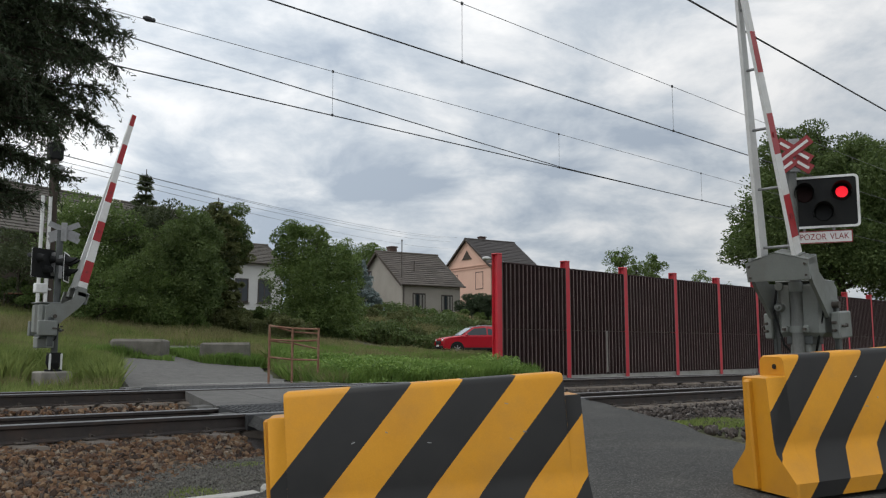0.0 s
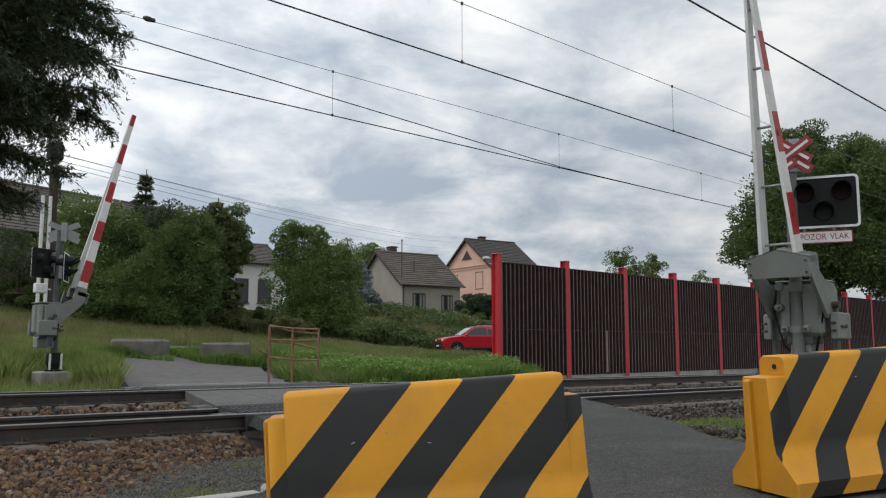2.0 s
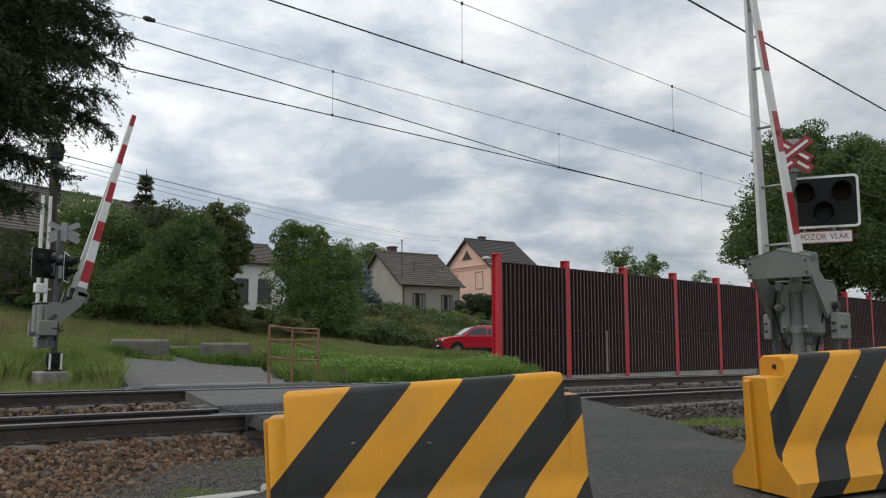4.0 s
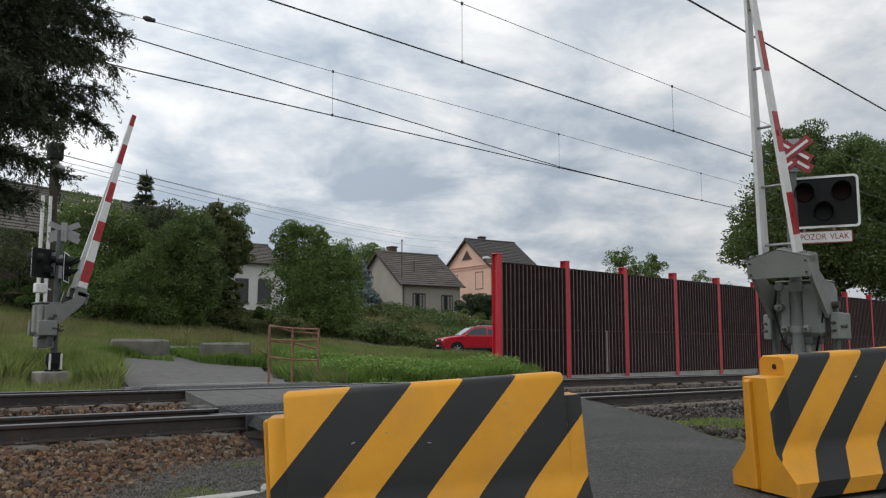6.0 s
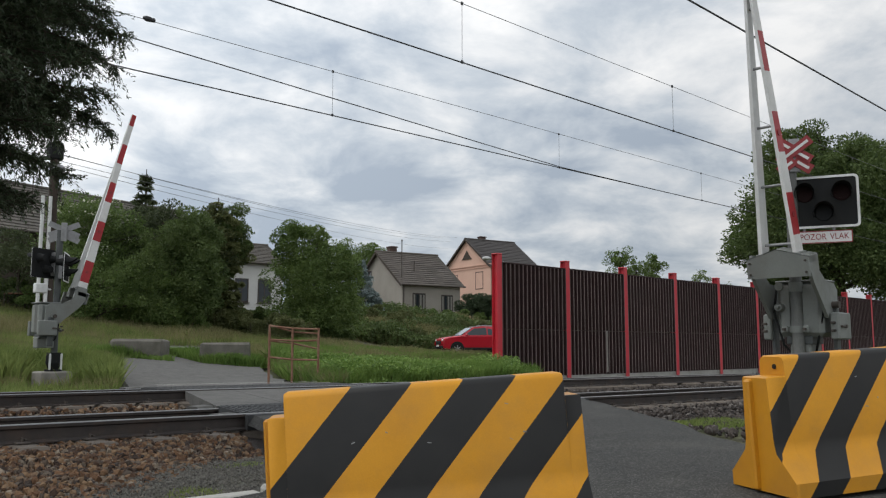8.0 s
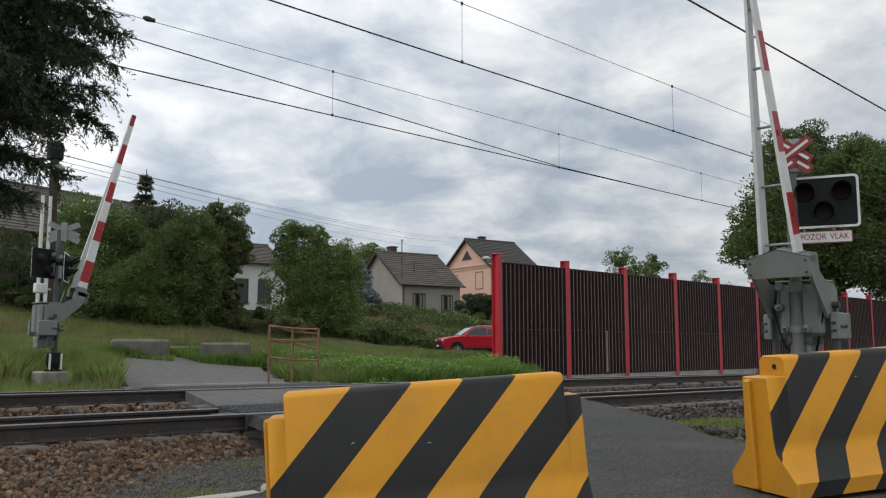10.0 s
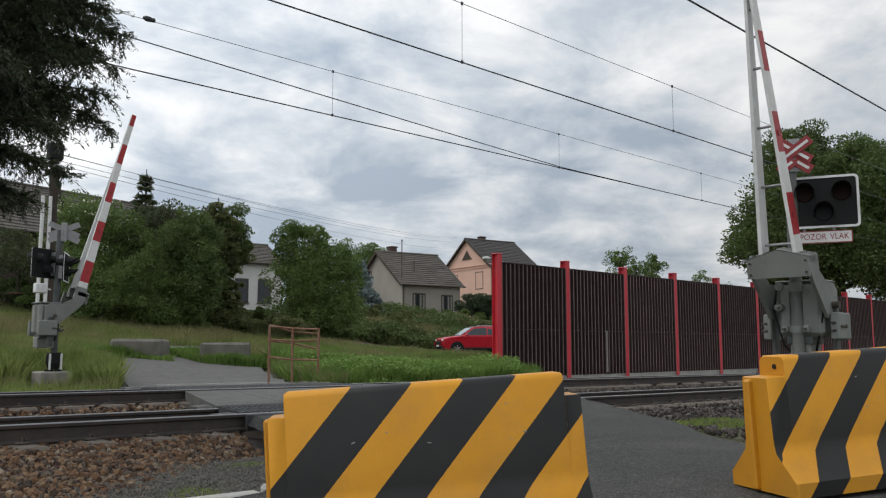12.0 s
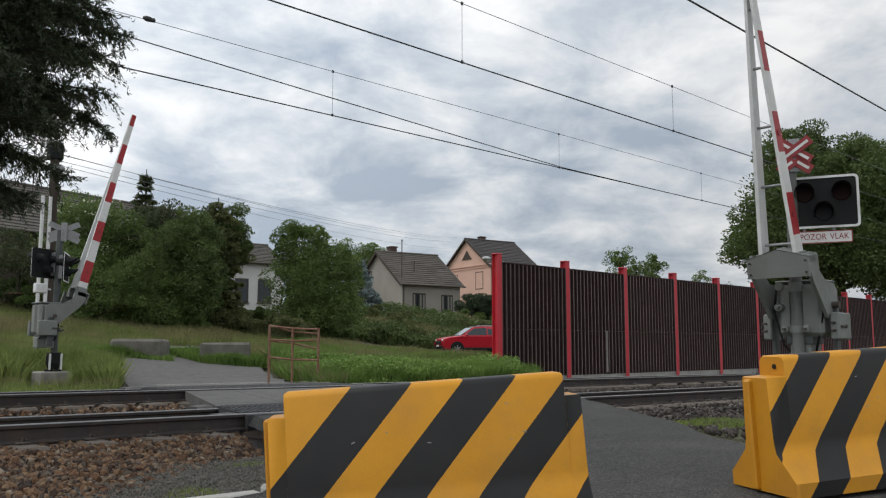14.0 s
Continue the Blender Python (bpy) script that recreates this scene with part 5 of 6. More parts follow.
def build_railing():
    t = thing("railing", pose(0, 0, 0), "rusty bent pipe railing beside the road", "railing")
    a, c = Vector((10.85, 17.3, 0.15)), Vector((11.68, 16.5, 0.1))
    b = a.lerp(c, 0.47)
    h = 1.28
    for p_, hh in ((a, h), (b, h - 0.04), (c, h - 0.03)):
        part("post", Geo().cyl(p_ - Vector((0, 0, 0.2)), p_ + Vector((0, 0, hh)), 0.028, n=10), M["rust"], t, smooth=True)
    for z0, z1 in ((1.25, 1.22), (0.93, 0.96), (0.52, 0.5)):
        part("bar", Geo().tube([a + Vector((0, 0, z0)), b + Vector((0, 0, (z0 + z1) / 2 - 0.02)), c + Vector((0, 0, z1))], [0.024] * 3, n=8), M["rust"], t)
    part("bent_bar", Geo().tube([a + Vector((0, 0, 1.27)), b + Vector((0.05, 0, 1.13)), c + Vector((0, 0, 1.12))], [0.02] * 3, n=8), M["rust"], t)
    part("bent_bar", Geo().tube([a + Vector((0, 0, 0.9)), b + Vector((0.05, 0, 0.86)), c + Vector((0, 0, 0.76))], [0.02] * 3, n=8), M["rust"], t)


build_railing()


def build_kerb():
    t = thing("kerb", pose(0, 0, 0), "pale concrete kerb stones at the road edge", "kerb", kind="structure")
    pts = [(3.7, 4.62), (3.05, 4.93), (2.2, 5.0), (1.2, 5.02)]
    for (x0, y0), (x1, y1) in zip(pts, pts[1:]):
        d = math.hypot(x1 - x0, y1 - y0)
        z = base_z(x0, 4.9) - 0.012
        part("kerb_stone", Geo().box((d / 2, 0, 0.0), (d - 0.012, 0.15, 0.3), 0.02), M["pale_concrete"], t, m=pose(x0, y0, z - 0.06, 0, 0, math.degrees(math.atan2(y1 - y0, x1 - x0))))


build_kerb()


def build_mast():
    t = thing("utility_pole", pose(8.2, 24.38, 0.3), "brown utility pole with white conduits and a lamp", "utility pole")
    part("pole", Geo().cyl((0, 0, -0.2), (0, 0, 5.9), 0.14, 0.12, 12), M["wood_dark"], t, smooth=True)
    for dx, top in ((-0.1, 4.75), (-0.3, 4.75)):
        part("conduit", Geo().cyl((dx, -0.12, -0.1), (dx, -0.12, top), 0.05, n=10), M["white_paint"], t, "white plastic conduit", smooth=True)
    part("lamp_head", Geo().ball((0.05, -0.12, 5.55), 0.17, sc=(1.2, 1.2, 0.8)), M["galv"], t, smooth=True)
    part("pole_top", Geo().box((0, 0, 6.05), (0.4, 0.3, 0.5), 0.05), M["black"], t)


build_mast()
for i, (z0, z1) in enumerate(((6.6, 12.8), (6.45, 12.4), (6.35, 11.7), (6.7, 13.0))):
    single("service_wire", wire_geo(sagged((8.2, 24.38 + 0.1 * i, z0 - 0.3), (66, 67 + i * 0.8, z1 + 0.3), 0.5), 0.008), M["tin_wire"], "thin grey overhead service wire", "cable", group="service wires")


def build_street_lamp():
    t = thing("street_lamp", pose(44.6, 40.6, 2.0), "pale street lamp on a slender grey pole", "street lamp")
    part("pole", Geo().cyl((0, 0, -0.3), (0, 0, 5.0), 0.07, 0.05, 10), M["galv"], t, smooth=True)
    part("bracket", Geo().tube([(0, 0, 4.95), (-0.25, 0.2, 5.15), (-0.7, 0.55, 5.2)], [0.04, 0.035, 0.03], n=8), M["galv"], t)
    part("lamp_head", Geo().ball((-0.95, 0.75, 5.2), 0.3, sc=(1.2, 1.0, 0.45)), M["white_paint"], t, smooth=True)


build_street_lamp()


def build_lattice_fence():
    t = thing("garden_fence", pose(37.0, 49.6, 2.9, 0, 0, -40), "white lattice garden fence beside the blue spruce", "fence")
    for z in (0.1, 1.25):
        part("rail", Geo().box((1.0, 0, z), (2.1, 0.05, 0.08), 0.01), M["white_paint"], t)
    for i in range(11):
        x = 0.2 * i
        for s in (-1, 1):
            part("slat", Geo().prism(((-0.02, -0.012), (0.02, -0.012), (0.02, 0.012), (-0.02, 0.012)), (x - s * 0.25, 0.02 * s, 0.1), (x + s * 0.25, 0.02 * s, 1.25), up=(0, 1, 0)), M["white_paint"], t)


build_lattice_fence()


def build_garden_table():
    x, y = TABLE_AT
    t = thing("garden_table", pose(x, y, base_z(x, y) + 0.05, 0, 0, -35), "weathered wooden garden table in the grass", "table")
    part("tabletop", Geo().box((0, 0, 0.72), (1.0, 0.6, 0.05), 0.01), M["rust"], t)
    for dx in (-0.43, 0.43):
        for dy in (-0.24, 0.24):
            part("leg", Geo().box((dx, dy, 0.32), (0.06, 0.06, 0.76), 0.006), M["wood_dark"], t)


TABLE_AT = (12.0, 39.5)
build_garden_table()


# ---- trees, shrubs, grass ----
def crown_points(rng, lobes, clumps, per, shell=0.75):
    """Leaf centres in clumps that fill ellipsoid lobes (cx, cy, cz, rx, ry, rz)."""
    vol = np.array([l[3] * l[4] * l[5] for l in lobes]) ** 0.67
    vol /= vol.sum()
    cs, outs, hubs = [], [], []
    for l, v in zip(lobes, vol):
        c, r = np.array(l[:3]), np.array(l[3:])
        for _ in range(max(3, int(clumps * v * 0.55))):
            d = rng.normal(size=3)
            d /= np.linalg.norm(d)
            if d[2] < -0.6:
                d[2] *= -0.5
            hub = c + d * r * rng.uniform(shell - 0.04, 1.07)
            cr = (r.mean()) * rng.uniform(0.16, 0.40)
            n = max(4, int(per * 7.0 * (cr / r.mean()) * rng.uniform(0.8, 1.2)))
            q = rng.normal(size=(n, 3))
            q /= np.linalg.norm(q, axis=1, keepdims=True)
            q *= rng.uniform(0.3, 1.0, size=(n, 1)) ** 0.45
            cs.append(hub + q * cr * np.array([1.15, 1.15, 0.8]))
            outs.append(q + d * 0.7)
            hubs.append(hub)
        n = int(clumps * v * per * 0.24)
        q = rng.normal(size=(n, 3))
        q /= np.linalg.norm(q, axis=1, keepdims=True)
        q *= rng.uniform(0.2, 1.0, size=(n, 1)) ** 0.5
        cs.append(c + q * r * 0.85)
        outs.append(q)
    return np.concatenate(cs), np.concatenate(outs), hubs


def trunk_geo(rng, h, r, hubs, base=0.0, limbs=10):
    g = Geo()
    bend = rng.uniform(-0.15, 0.15, 2)
    pts = [Vector((bend[0] * k * h * 0.2, bend[1] * k * h * 0.2, base + (h - base) * k)) for k in (0, 0.25, 0.5, 0.75, 1.0)]
    g.tube(pts, [r * 1.25, r, r * 0.8, r * 0.55, r * 0.2], n=9)
    for i in range(min(limbs, len(hubs))):
        hb = Vector(hubs[int(rng.integers(len(hubs)))])
        k = min(0.9, max(0.2, (hb.z - base) / (h - base) * 0.7))
        s = pts[int(k * 4)].lerp(pts[min(4, int(k * 4) + 1)], k * 4 - int(k * 4))
        mid = s.lerp(hb, 0.5) + Vector((0, 0, 0.12 * (hb - s).length))
        g.tube([s, mid, hb], [r * 0.4, r * 0.25, r * 0.07], n=6)
    return g


def build_tree(name, at, lobes, clumps, per, leaf, material, label, category="tree", seed=0, r=0.16, group="", blossoms=0, limbs=10):
    rng = np.random.default_rng(seed)
    t = thing(name, pose(*at), label, category, group)
    leaf *= 0.56
    c, o, hubs = crown_points(rng, lobes, clumps, int(per * 2.3))
    top = max(l[2] + l[5] * 0.5 for l in lobes)
    part("trunk", trunk_geo(rng, top, r, hubs, -0.3, limbs), M["bark"], t)
    part("crown", quads_mesh("crown", leaf_faces(rng, c, leaf, leaf * 0.6, 0.15, o, 0.7), material), None, t)
    if blossoms:
        k = rng.choice(len(hubs), blossoms)
        b = np.concatenate([np.array(hubs[i]) + rng.normal(size=(14, 3)) * np.array([0.16, 0.16, 0.05]) + np.array([0, 0, 0.25]) for i in k])
        part("blossom", quads_mesh("blossom", leaf_faces(rng, b, 0.09, 0.08), M["blossom"]), None, t, "flat creamy flower heads")
    return t


def build_spruce(name, at, h, rad, material, label, seed, leaf=0.22, tiers=22, dens=60, power=1.0, group=""):
    rng = np.random.default_rng(seed)
    t = thing(name, pose(*at), label, "conifer", group)
    part("trunk", Geo().tube([Vector((0, 0, -0.3)), Vector((0.03, 0, h * 0.5)), Vector((0, 0, h))], [0.16, 0.1, 0.02], n=8), M["bark"], t)
    cs, outs = [], []
    for i in range(tiers):
        k = (i + rng.uniform(-0.3, 0.3)) / tiers
        z = h * (0.06 + 0.92 * k)
        rr = rad * (1 - k) ** power + 0.06
        nb = int(7 + 6 * (1 - k))
        for b in range(nb):
            a = rng.uniform(0, 6.283)
            l = rr * rng.uniform(0.65, 1.15)
            n = int(dens * (0.3 + l / rad))
            s = rng.uniform(0.15, 1, n) ** 0.7
            wid = 0.16 * l * (1.1 - s) + 0.05
            side = rng.normal(size=n) * wid
            dirv = np.array([math.cos(a), math.sin(a)])
            per = np.array([-dirv[1], dirv[0]])
            xy = dirv * (s * l)[:, None] + per * side[:, None]
            zz = z - 0.25 * s * l + 0.12 * (s ** 2) * l + rng.normal(size=n) * 0.06
            cs.append(np.column_stack([xy, zz]))
            outs.append(np.column_stack([np.tile(dirv, (n, 1)) + per * np.sign(side)[:, None] * 0.5, np.full(n, -0.1)]))
    part("crown", quads_mesh("crown", leaf_faces(rng, np.concatenate(cs), leaf, leaf * 0.3, 0.1, np.concatenate(outs), 0.5), material), None, t)
    return t


FW, RT = Vector((math.sin(AZ), math.cos(AZ), 0)), Vector((math.cos(AZ), -math.sin(AZ), 0))


def spot(fwd, side):
    """A place on the ground, by its distance ahead of and beside the tripod."""
    p_ = FW * fwd + RT * side
    return (p_.x, p_.y, base_z(p_.x, p_.y))


def stand(fwd, side, dz=0.0):
    x, y, z = spot(fwd, side)
    return (x, y, z + dz)


# mixed trees before the barn
build_tree("elder_tree", stand(38, -16.0), ((0, 0, 3.6, 2.2, 2.0, 1.9), (0.6, 0, 2.2, 2.4, 2.0, 1.8)), 170, 60, 0.2, M["leaf_mid"], "elder in creamy flower beside the barn", seed=11, blossoms=60)
build_spruce("spruce", stand(43, -15.3), 7.5, 2.0, M["leaf_yew"], "dark slender spruce with a pointed tip", 12, leaf=0.3, dens=70, power=0.8)
build_tree("yew_tree", stand(40, -13.6), ((0, 0, 3.0, 1.9, 1.8, 2.9), (1.4, -0.6, 3.0, 1.8, 1.6, 2.5), (-1.4, 0.3, 2.4, 1.6, 1.4, 2.3)), 230, 70, 0.2, M["leaf_yew"], "dense dark evergreen tree", seed=13)
build_spruce("spruce", stand(41, -11.0), 6.6, 1.35, M["leaf_brown"], "brownish-green cypress with a ragged top", 14, leaf=0.26, dens=90, power=0.4)
build_tree("cypress", stand(41.5, -10.65), ((0, 0, 4.3, 1.15, 1.1, 1.5), (-0.7, 0.3, 5.0, 0.8, 0.8, 1.1), (-0.9, 0.2, 3.0, 0.9, 0.9, 1.3)), 110, 60, 0.2, M["leaf_brown"], "brownish evergreen with a ragged outline", seed=19)
build_tree("maple_tree", stand(38, -12.2), ((0, 0, 2.2, 1.9, 1.8, 2.2), (0.6, -0.3, 3.4, 1.4, 1.3, 1.8), (0.7, -0.6, 1.4, 1.0, 1.0, 1.5)), 220, 60, 0.19, M["leaf_dark"], "leafy green tree at the meadow edge", seed=15)
build_tree("maple_tree", stand(39, -11.6), ((0, 0, 3.4, 1.2, 1.2, 2.4), (0.3, -0.3, 1.6, 0.9, 1.0, 1.6)), 150, 60, 0.19, M["leaf_dark"], "dark leafy tree beside the white house", seed=16)
build_tree("maple_tree", stand(41.5, -10.75), ((0.15, -0.15, 4.5, 0.95, 0.95, 1.7), (-0.3, 0.3, 2.2, 0.7, 0.7, 2.0), (-0.5, 0.45, 3.6, 0.9, 0.9, 2.0)), 150, 60, 0.19, M["leaf_dark"], "dense dark tree covering part of the white house", seed=20)
build_tree("lilac_bush", stand(36, -14.6), ((0, 0, 1.4, 2.0, 1.6, 1.8), (2.2, -0.4, 1.2, 1.5, 1.4, 1.5)), 150, 55, 0.18, M["leaf_mid"], "green bush before the dark evergreens", "bush", seed=17, r=0.08)
build_tree("hazel_bush", stand(37, -18.6), ((0, 0, 1.6, 2.0, 1.6, 2.0), (1.8, 0, 1.2, 1.5, 1.2, 1.6)), 130, 55, 0.18, M["leaf_yew"], "dark bush before the barn wall", "bush", seed=18, r=0.08)
# walnut in the middle
build_tree("walnut_tree", stand(45, -6.85), ((0, 0, 3.0, 2.0, 2.2, 2.6), (-0.6, 0.5, 5.3, 1.3, 1.3, 1.55), (1.2, 0, 4.2, 1.3, 1.3, 1.3), (0.2, -0.6, 1.7, 2.3, 2.1, 1.6)), 340, 60, 0.21, M["leaf_mid"], "rounded green walnut tree with loose crown", seed=21)
build_tree("lime_tree", stand(85, -8.2), ((0, 0, 5.5, 2.4, 2.2, 2.2), (-1.3, 0, 4.2, 2.0, 2, 1.8), (1.3, 0, 4.6, 1.6, 1.6, 1.6)), 140, 50, 0.3, M["leaf_mid"], "green tree behind the grey house", seed=22)
build_spruce("blue_spruce", stand(58, -5.6, -0.3), 4.6, 1.75, M["leaf_blue"], "silvery blue spruce in a front garden", 23, leaf=0.2, dens=80, power=0.75)
# far trees over the noise barrier
for fw, sd, hh, sd_ in ((88, 18.6, 7.7, 31), (92, 22.8, 7.6, 32), (90, 20.8, 6.4, 33), (110, 33.2, 7.0, 34), (120, 40.5, 6.2, 35)):
    x, y, z = stand(fw, sd)
    build_tree("far_tree", (x, y, z), ((0, 0, hh * 0.72, 1.5, 1.5, hh * 0.33), (0.8, 0.3, hh * 0.5, 1.7, 1.5, hh * 0.25), (-0.6, -0.3, hh * 0.9, 0.9, 0.9, hh * 0.18)), 70 if fw < 100 else 34, 26, 0.32, M["leaf_mid"],
               "airy green tree beyond the noise barrier", seed=sd_, group="far trees")
# chestnut behind the gate
CHESTNUT = ((0, 0, 9.5, 5.6), (-4.3, 0, 8.2, 3.2), (-3.2, -1, 10.9, 3.0), (-2.0, 0, 14.2, 2.9), (1.9, -0.5, 13.3, 3.0), (5.0, 0, 11.6, 4.2), (7.5, 0, 7.5, 4.5), (-3.2, -1, 5.2, 2.5), (3.0, -3.0, 7.0, 4.0))
build_tree("chestnut_tree", stand(62, 28.8), [(*(RT * a + FW * b).to_2d(), c, q, q, q * 0.95) for a, b, c, q in CHESTNUT], 1250, 80, 0.36, M["leaf_dark"], "big dark green chestnut tree with dense crown", seed=41, r=0.5, limbs=22)


# foreground conifer with drooping boughs
def bough(rng, start, heading, length, drop, dens):
    """Needle positions along one drooping bough with side twigs."""
    g, cs, ds = Geo(), [], []
    p0 = Vector(start)
    h = Vector(heading).normalized()
    pts = []
    for i in range(9):
        k = i / 8
        pts.append(p0 + h * (length * k) + Vector((0, 0, 0.25 * length * k * (1 - k) - drop * k * k)))
    g.tube(pts, [0.022 * (1 - 0.85 * i / 8) + 0.002 for i in range(9)], n=6)
    for i in range(dens):
        k = rng.uniform(0.06, 1.0)
        f = k * 8
        j = min(7, int(f))
        b = pts[j].lerp(pts[j + 1], f - j)
        side = Vector((rng.normal(), rng.normal(), rng.normal() * 0.9 - 0.15)).normalized()
        l = rng.uniform(0.14, 0.5) * (1.1 - 0.45 * k)
        e = b + (side + h * 0.6).normalized() * l
        e.z -= 0.35 * l
        g.cyl(b, e, 0.004, 0.0015, n=3, caps=False)
        n = 20
        s = rng.uniform(0.1, 1.0, n)
        bb, ee = np.array(b), np.array(e)
        q = bb + (ee - bb) * s[:, None] + rng.normal(size=(n, 3)) * 0.014
        q[:, 2] -= 0.12 * l * s * s
        cs.append(q)
        ds.append(np.tile((ee - bb) / (np.linalg.norm(ee - bb) + 1e-6), (n, 1)))
    return g, np.concatenate(cs), np.concatenate(ds)


def build_foreground_conifer():
    rng = np.random.default_rng(77)
    org = FW * 8.6 - RT * 6.0
    t = thing("conifer", pose(org.x, org.y, base_z(org.x, org.y)), "dark overhanging conifer with drooping feathery boughs", "conifer")
    part("trunk", Geo().tube([Vector((0, 0, -0.3)), Vector((0.05, 0, 3)), Vector((0, 0.05, 7.5))], [0.22, 0.17, 0.05], n=10), M["bark"], t)
    swaying = []
    for i in range(130):
        z = 2.42 + 3.8 * (i / 129) + rng.uniform(-0.1, 0.1)
        a = rng.uniform(-1.1, 1.0)
        d = RT * math.cos(a) + FW * math.sin(a) + Vector((0, 0, rng.uniform(-0.06, 0.4)))
        # crown outline: short boughs low down, long ones above
        reach = 1.4 + 0.85 * ease(2.85, 3.55, z) + 0.25 * ease(3.8, 4.8, z)
        reach *= rng.uniform(0.6, 0.95) / max(0.8, math.cos(a))
        g, c, ds = bough(rng, (0, 0, 0), d, min(reach, 2.75), rng.uniform(0.0, 0.22), int(84 * reach))
        b = part("bough", g, M["bark"], t, m=pose(0, 0, z))
        part("needles", quads_mesh("needles", leaf_faces(rng, c, 0.058, 0.015, 0.2, ds, 0.6), M["leaf_conifer"]), None, b)
        swaying.append((b, z, d.copy(), float(rng.uniform(0, 6.28)), float(rng.uniform(0.25, 0.9))))
    return swaying


boughs = build_foreground_conifer()


# ---- undergrowth ----
def thicket(name, label, seed, n, area, height, leaf, material, category="shrubs", blade=False, clump=0.0, keep=None):
    """A strip of undergrowth between (fwd, side) corners; height: low and high."""
    rng = np.random.default_rng(seed)
    (f0, f1), (s0, s1) = area
    pts, sc = [], []
    fw, rt_ = np.array(FW), np.array(RT)
    while len(pts) < n:
        f, s = rng.uniform(f0, f1), rng.uniform(s0, s1) if not callable(s0) else 0
        s *= f
        x, y = (fw * f + rt_ * s)[:2]
        if keep and not keep(x, y):
            continue
        if clump:
            v = noise.noise((x * clump, y * clump, seed)) * 0.5 + 0.5
            if rng.uniform() > 0.35 + v:
                continue
            hh = height[0] + (height[1] - height[0]) * max(0.0, min(1.0, v * 1.4 - 0.2)) * rng.uniform(0.6, 1.0)
        else:
            hh = rng.uniform(*height)
        z = base_z(x, y)
        if blade:
            pts.append((x, y, z)); sc.append(hh)
        else:
            pts.append((x, y, z + hh * rng.uniform(0.0, 1.0) ** 0.6)); sc.append(1.0)
    c, sc = np.array(pts), np.array(sc)
    if blade:
        lean = rng.normal(size=(n, 2)) * 0.28
        w = rng.normal(size=(n, 2)); w /= np.linalg.norm(w, axis=1, keepdims=True)
        tip = c + np.column_stack([lean * sc[:, None], sc])
        wd = np.column_stack([w * leaf, np.zeros(n)])
        mid = c + (tip - c) * 0.55 - np.column_stack([lean * sc[:, None] * 0.15, np.zeros(n)])
        co = np.stack([c - wd, c + wd, mid + wd * 0.8, tip, mid - wd * 0.8], axis=1)
        me = quads_mesh(name, co, material, 5)
    else:
        me = quads_mesh(name, leaf_faces(rng, c, leaf, leaf * 0.5, 0.0), material)
    return single(name, me, None, label, category, kind="stuff")


clear = lambda x, y: not (road_left(y) - 0.25 < x < road_right(y) + 0.25 and y < 31)
beyond = lambda x, y: y > 15.3 and clear(x, y) and not (5.5 < x < 7.2 and 17.0 < y < 19.0) and not (x > 21.5 and abs(y - WALL_Y) < 0.6)
thicket("meadow_grass", "tall green meadow grass beyond the tracks", 51, 60000, ((15, 46), (-0.56, -0.13)), (0.15, 0.55), 0.012, M["grass"], "grass", True, 0.35, beyond)
thicket("verge_grass", "lush green grass and weeds beside the road", 52, 90000, ((18, 36), (-0.2, 0.11)), (0.2, 0.75), 0.012, M["leaf_bright"], "grass", True, 0.5, lambda x, y: beyond(x, y) and x > 11.0)
thicket("dry_meadow", "dry yellowish meadow grass", 53, 42000, ((16, 46), (-0.56, -0.1)), (0.25, 0.7), 0.008, M["dry_grass"], "grass", True, 0.25, beyond)
thicket("short_verge", "short mown grass at the roadside", 59, 22000, ((35, 47), (-0.16, 0.1)), (0.04, 0.16), 0.016, M["grass"], "grass", True, 0.5, beyond)
thicket("dry_verge", "dry seeding grass stalks beside the parked car", 54, 20000, ((28, 42), (-0.17, 0.1)), (0.3, 0.75), 0.008, M["dry_grass"], "grass", True, 0.5, beyond)
thicket("gate_weeds", "tall weeds round the gate foot", 55, 9000, ((16.5, 21), (-0.56, -0.37)), (0.4, 1.05), 0.010, M["grass"], "weeds", True, 0.7, beyond)
thicket("verge_weeds", "leafy green weeds beside the railing", 56, 64000, ((18, 28), (-0.19, 0.09)), (0.2, 0.85), 0.075, M["leaf_bright"], "weeds", False, 0.5, lambda x, y: beyond(x, y) and x > 12)
thicket("near_grass", "sparse short grass at the ballast foot", 57, 5200, ((4.5, 8.5), (-0.56, -0.1)), (0.015, 0.06), 0.004, M["grass"], "grass", True, 1.2, lambda x, y: 4.9 < y < 6.4 and clear(x, y) and noise.noise((x * 1.3, y * 1.3, 5)) > 0.08)
thicket("right_verge_grass", "short grass between asphalt and ballast", 58, 3500, ((7, 16), (0.1, 0.6)), (0.03, 0.10), 0.005, M["grass"], "grass", True, 1.0, lambda x, y: 4.4 < y < 6.4 and clear(x, y) and x < road_right(y) + 1.1 + 0.6 * noise.noise((x, y, 4)))


def hedge_row(name, label, seed, spots, size, material, leaf, per, category="bush"):
    rng = np.random.default_rng(seed)
    for f, s, k in spots:
        x, y, z = stand(f, s * f)
        q = size * k
        build_tree(name, (x, y, z), ((0, 0, 0.75 * q, q, 0.9 * q, 0.85 * q), (0.5 * q, 0.2, 0.55 * q, 0.7 * q, 0.7 * q, 0.65 * q)), int(60 * k), per, leaf, material, label, category, seed=int(rng.integers(1e6)), r=0.05, group=name + " row", limbs=6)


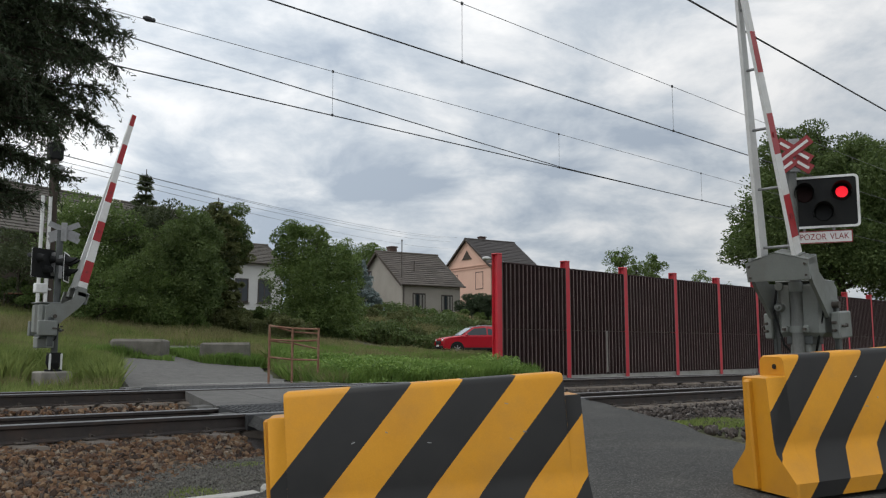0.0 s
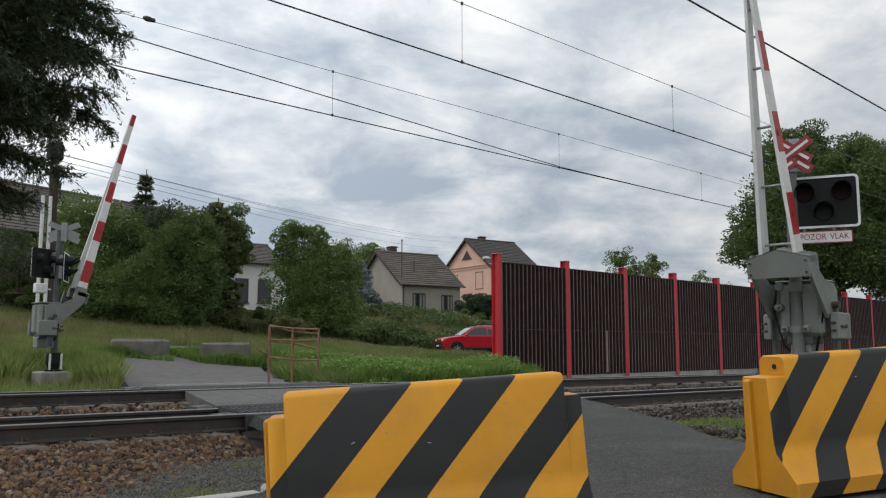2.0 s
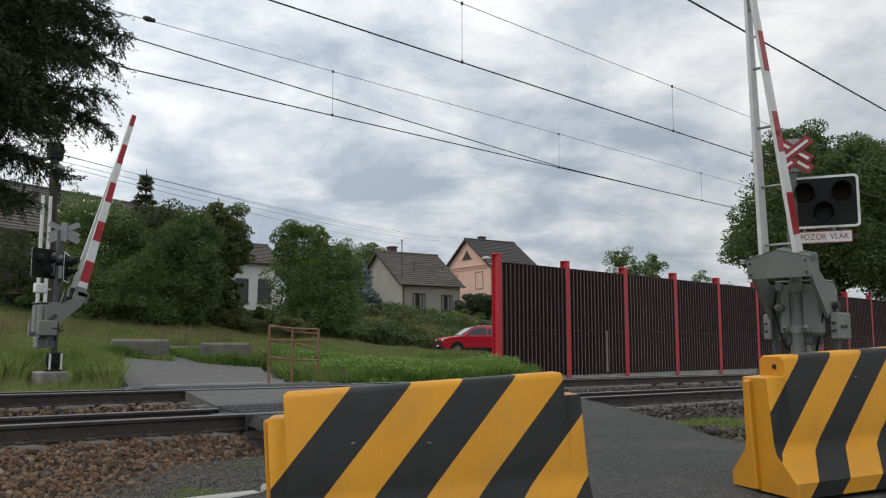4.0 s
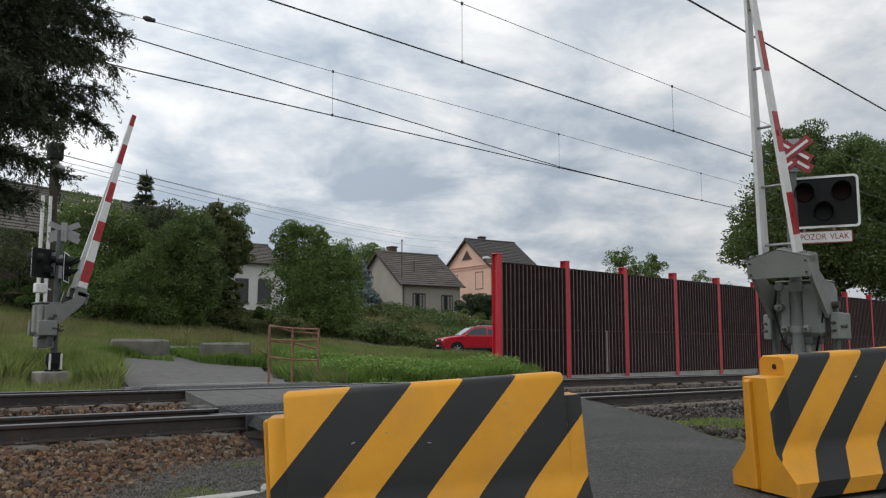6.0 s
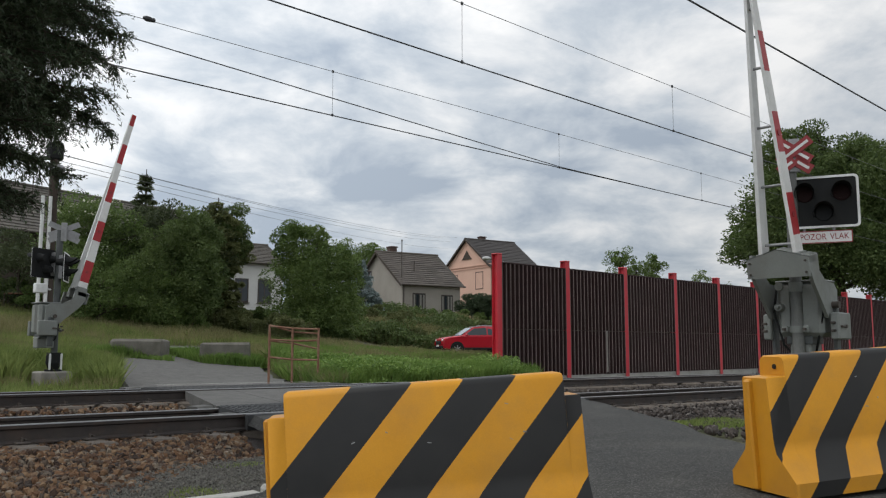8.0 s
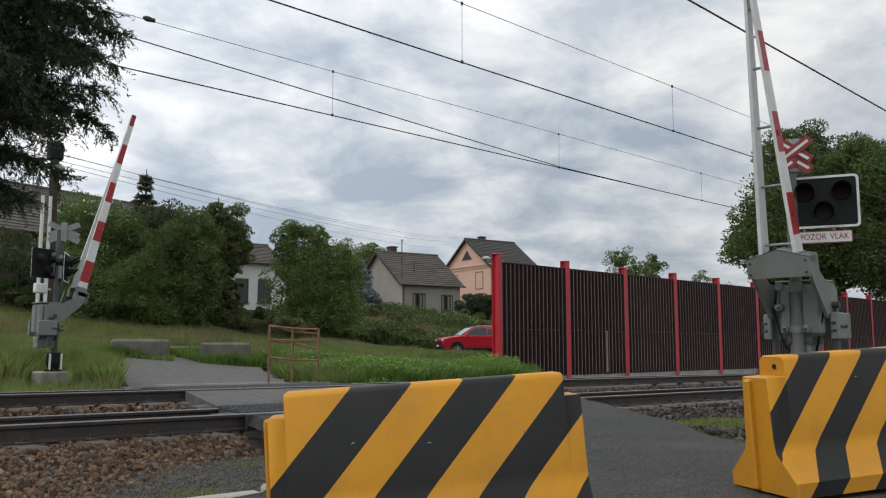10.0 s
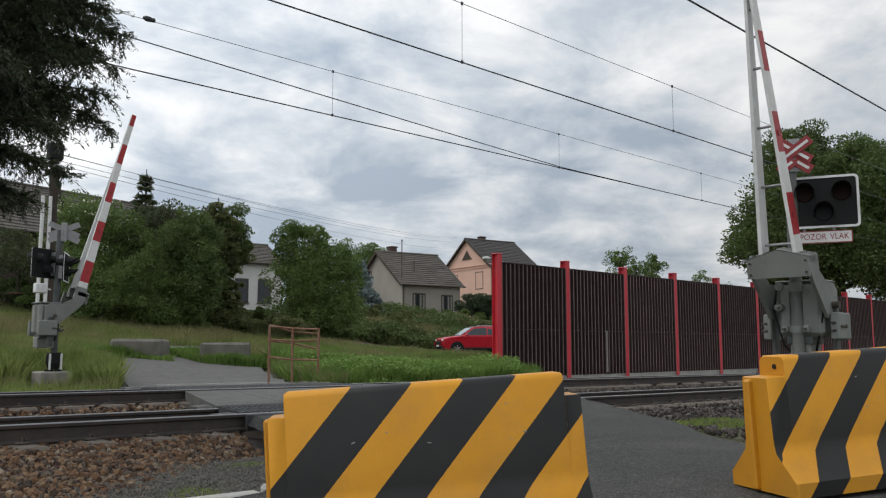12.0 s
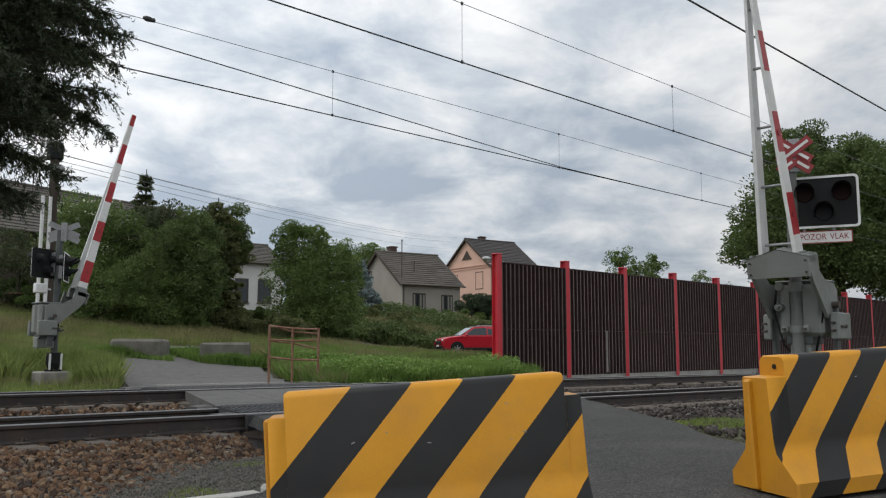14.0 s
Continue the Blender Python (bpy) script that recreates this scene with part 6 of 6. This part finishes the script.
hedge_row("bramble_bush", "dark tangled bramble bush on the embankment", 61, [(44 + (i % 3) * 1.6, -0.27 + 0.0125 * i, 0.75 + 0.4 * ((i * 37) % 10) / 10) for i in range(13)], 0.68, M["leaf_dark"], 0.16, 90)
hedge_row("bramble_bush", "low olive bramble bush on the embankment", 66, [(52 + (i % 3) * 2.4, -0.13 + 0.0105 * i, 0.75 + 0.4 * ((i * 37) % 10) / 10) for i in range(21)], 0.8, M["leaf_brown"], 0.16, 70)
hedge_row("willow_bush", "olive green bush at the roadside", 62, [(40 + (i % 2) * 1.5, -0.31 + 0.021 * i, 0.75 + 0.4 * ((i * 53) % 10) / 10) for i in range(8)], 0.85, M["leaf_brown"], 0.15, 80)
hedge_row("meadow_bush", "green bush below the trees", 65, [(36.5 + (i % 2) * 1.2, -0.54 + 0.035 * i, 0.6 + 0.4 * ((i * 29) % 10) / 10) for i in range(8)], 1.0, M["leaf_mid"], 0.15, 60)
thicket("embankment_grass", "tall olive grass on the embankment behind the road", 67, 26000, ((50, 62), (-0.14, 0.08)), (0.5, 1.4), 0.022, M["dry_grass"], "grass", True, 0.4, beyond)
thicket("embankment_scrub", "olive green scrub on the embankment behind the road", 68, 90000, ((49.5, 61), (-0.17, 0.08)), (0.5, 1.7), 0.17, M["leaf_dark"], "scrub", False, 0.4, beyond)
hedge_row("garden_hedge", "clipped round garden bush before the grey house", 63, [(66, -0.052 + 0.019 * i, 0.85 + 0.2 * ((i * 17) % 10) / 10) for i in range(7)], 0.55, M["leaf_mid"], 0.12, 90)
hedge_row("thuja_hedge", "tall dark thuja hedge before the pink house", 64, [(70, 0.034 + 0.0095 * i, 1.05) for i in range(6)], 1.3, M["leaf_conifer"], 0.16, 120)

thicket("block_weeds", "weeds growing round the concrete blocks", 69, 12000, ((23.5, 29), (-0.42, -0.2)), (0.12, 0.58), 0.013, M["leaf_bright"], "weeds", True, 0.8,
        lambda x, y: 9.8 < x < 15.5 and 22.3 < y < 27.2 and (abs((x - 11.3) * 0.7 + (y - 25.3) * 0.7) < 0.55 or abs((x - 13.3) * 0.7 + (y - 23.7) * 0.7) < 0.95) and not (11.75 < x < 12.35))


# ---- what moves ----
def motions():
    up = lambda d: pose(0, 0, PIVOT_Z, 0, ARM_UP + d)
    walk(arm_near, [(0.0, up(4.0)), (0.1, up(3.0)), (0.2, up(1.4)), (0.3, up(0.3)), (0.4, up(0.0)), (14.0, up(0.0))])
    # lamp going out: the added lit disc swings over, dark side out
    swing = lambda d: pose(0.035, 0.20, 0.10, 0, d)
    shut = pose(0.0175, 0.20, 0.10, 0, -179)
    walk(glow_disc_near, [(0.0, swing(0)), (0.13, swing(0)), (0.2, swing(-70)), (0.27, swing(-130)), (0.34, shut), (14.0, shut)])
    # boughs nod in a light wind
    for b, z, d, ph, amp in boughs:
        ax = Vector((0, 0, 1)).cross(d).normalized()
        rows = []
        for i in range(15):
            s = amp * (math.sin(i * 1.9 + ph) + 0.5 * math.sin(i * 0.83 + 2 * ph))
            rows.append((float(i), Matrix.Translation((0, 0, z)) @ Matrix.Rotation(radians(s), 4, ax)))
        walk(b, rows)


motions()
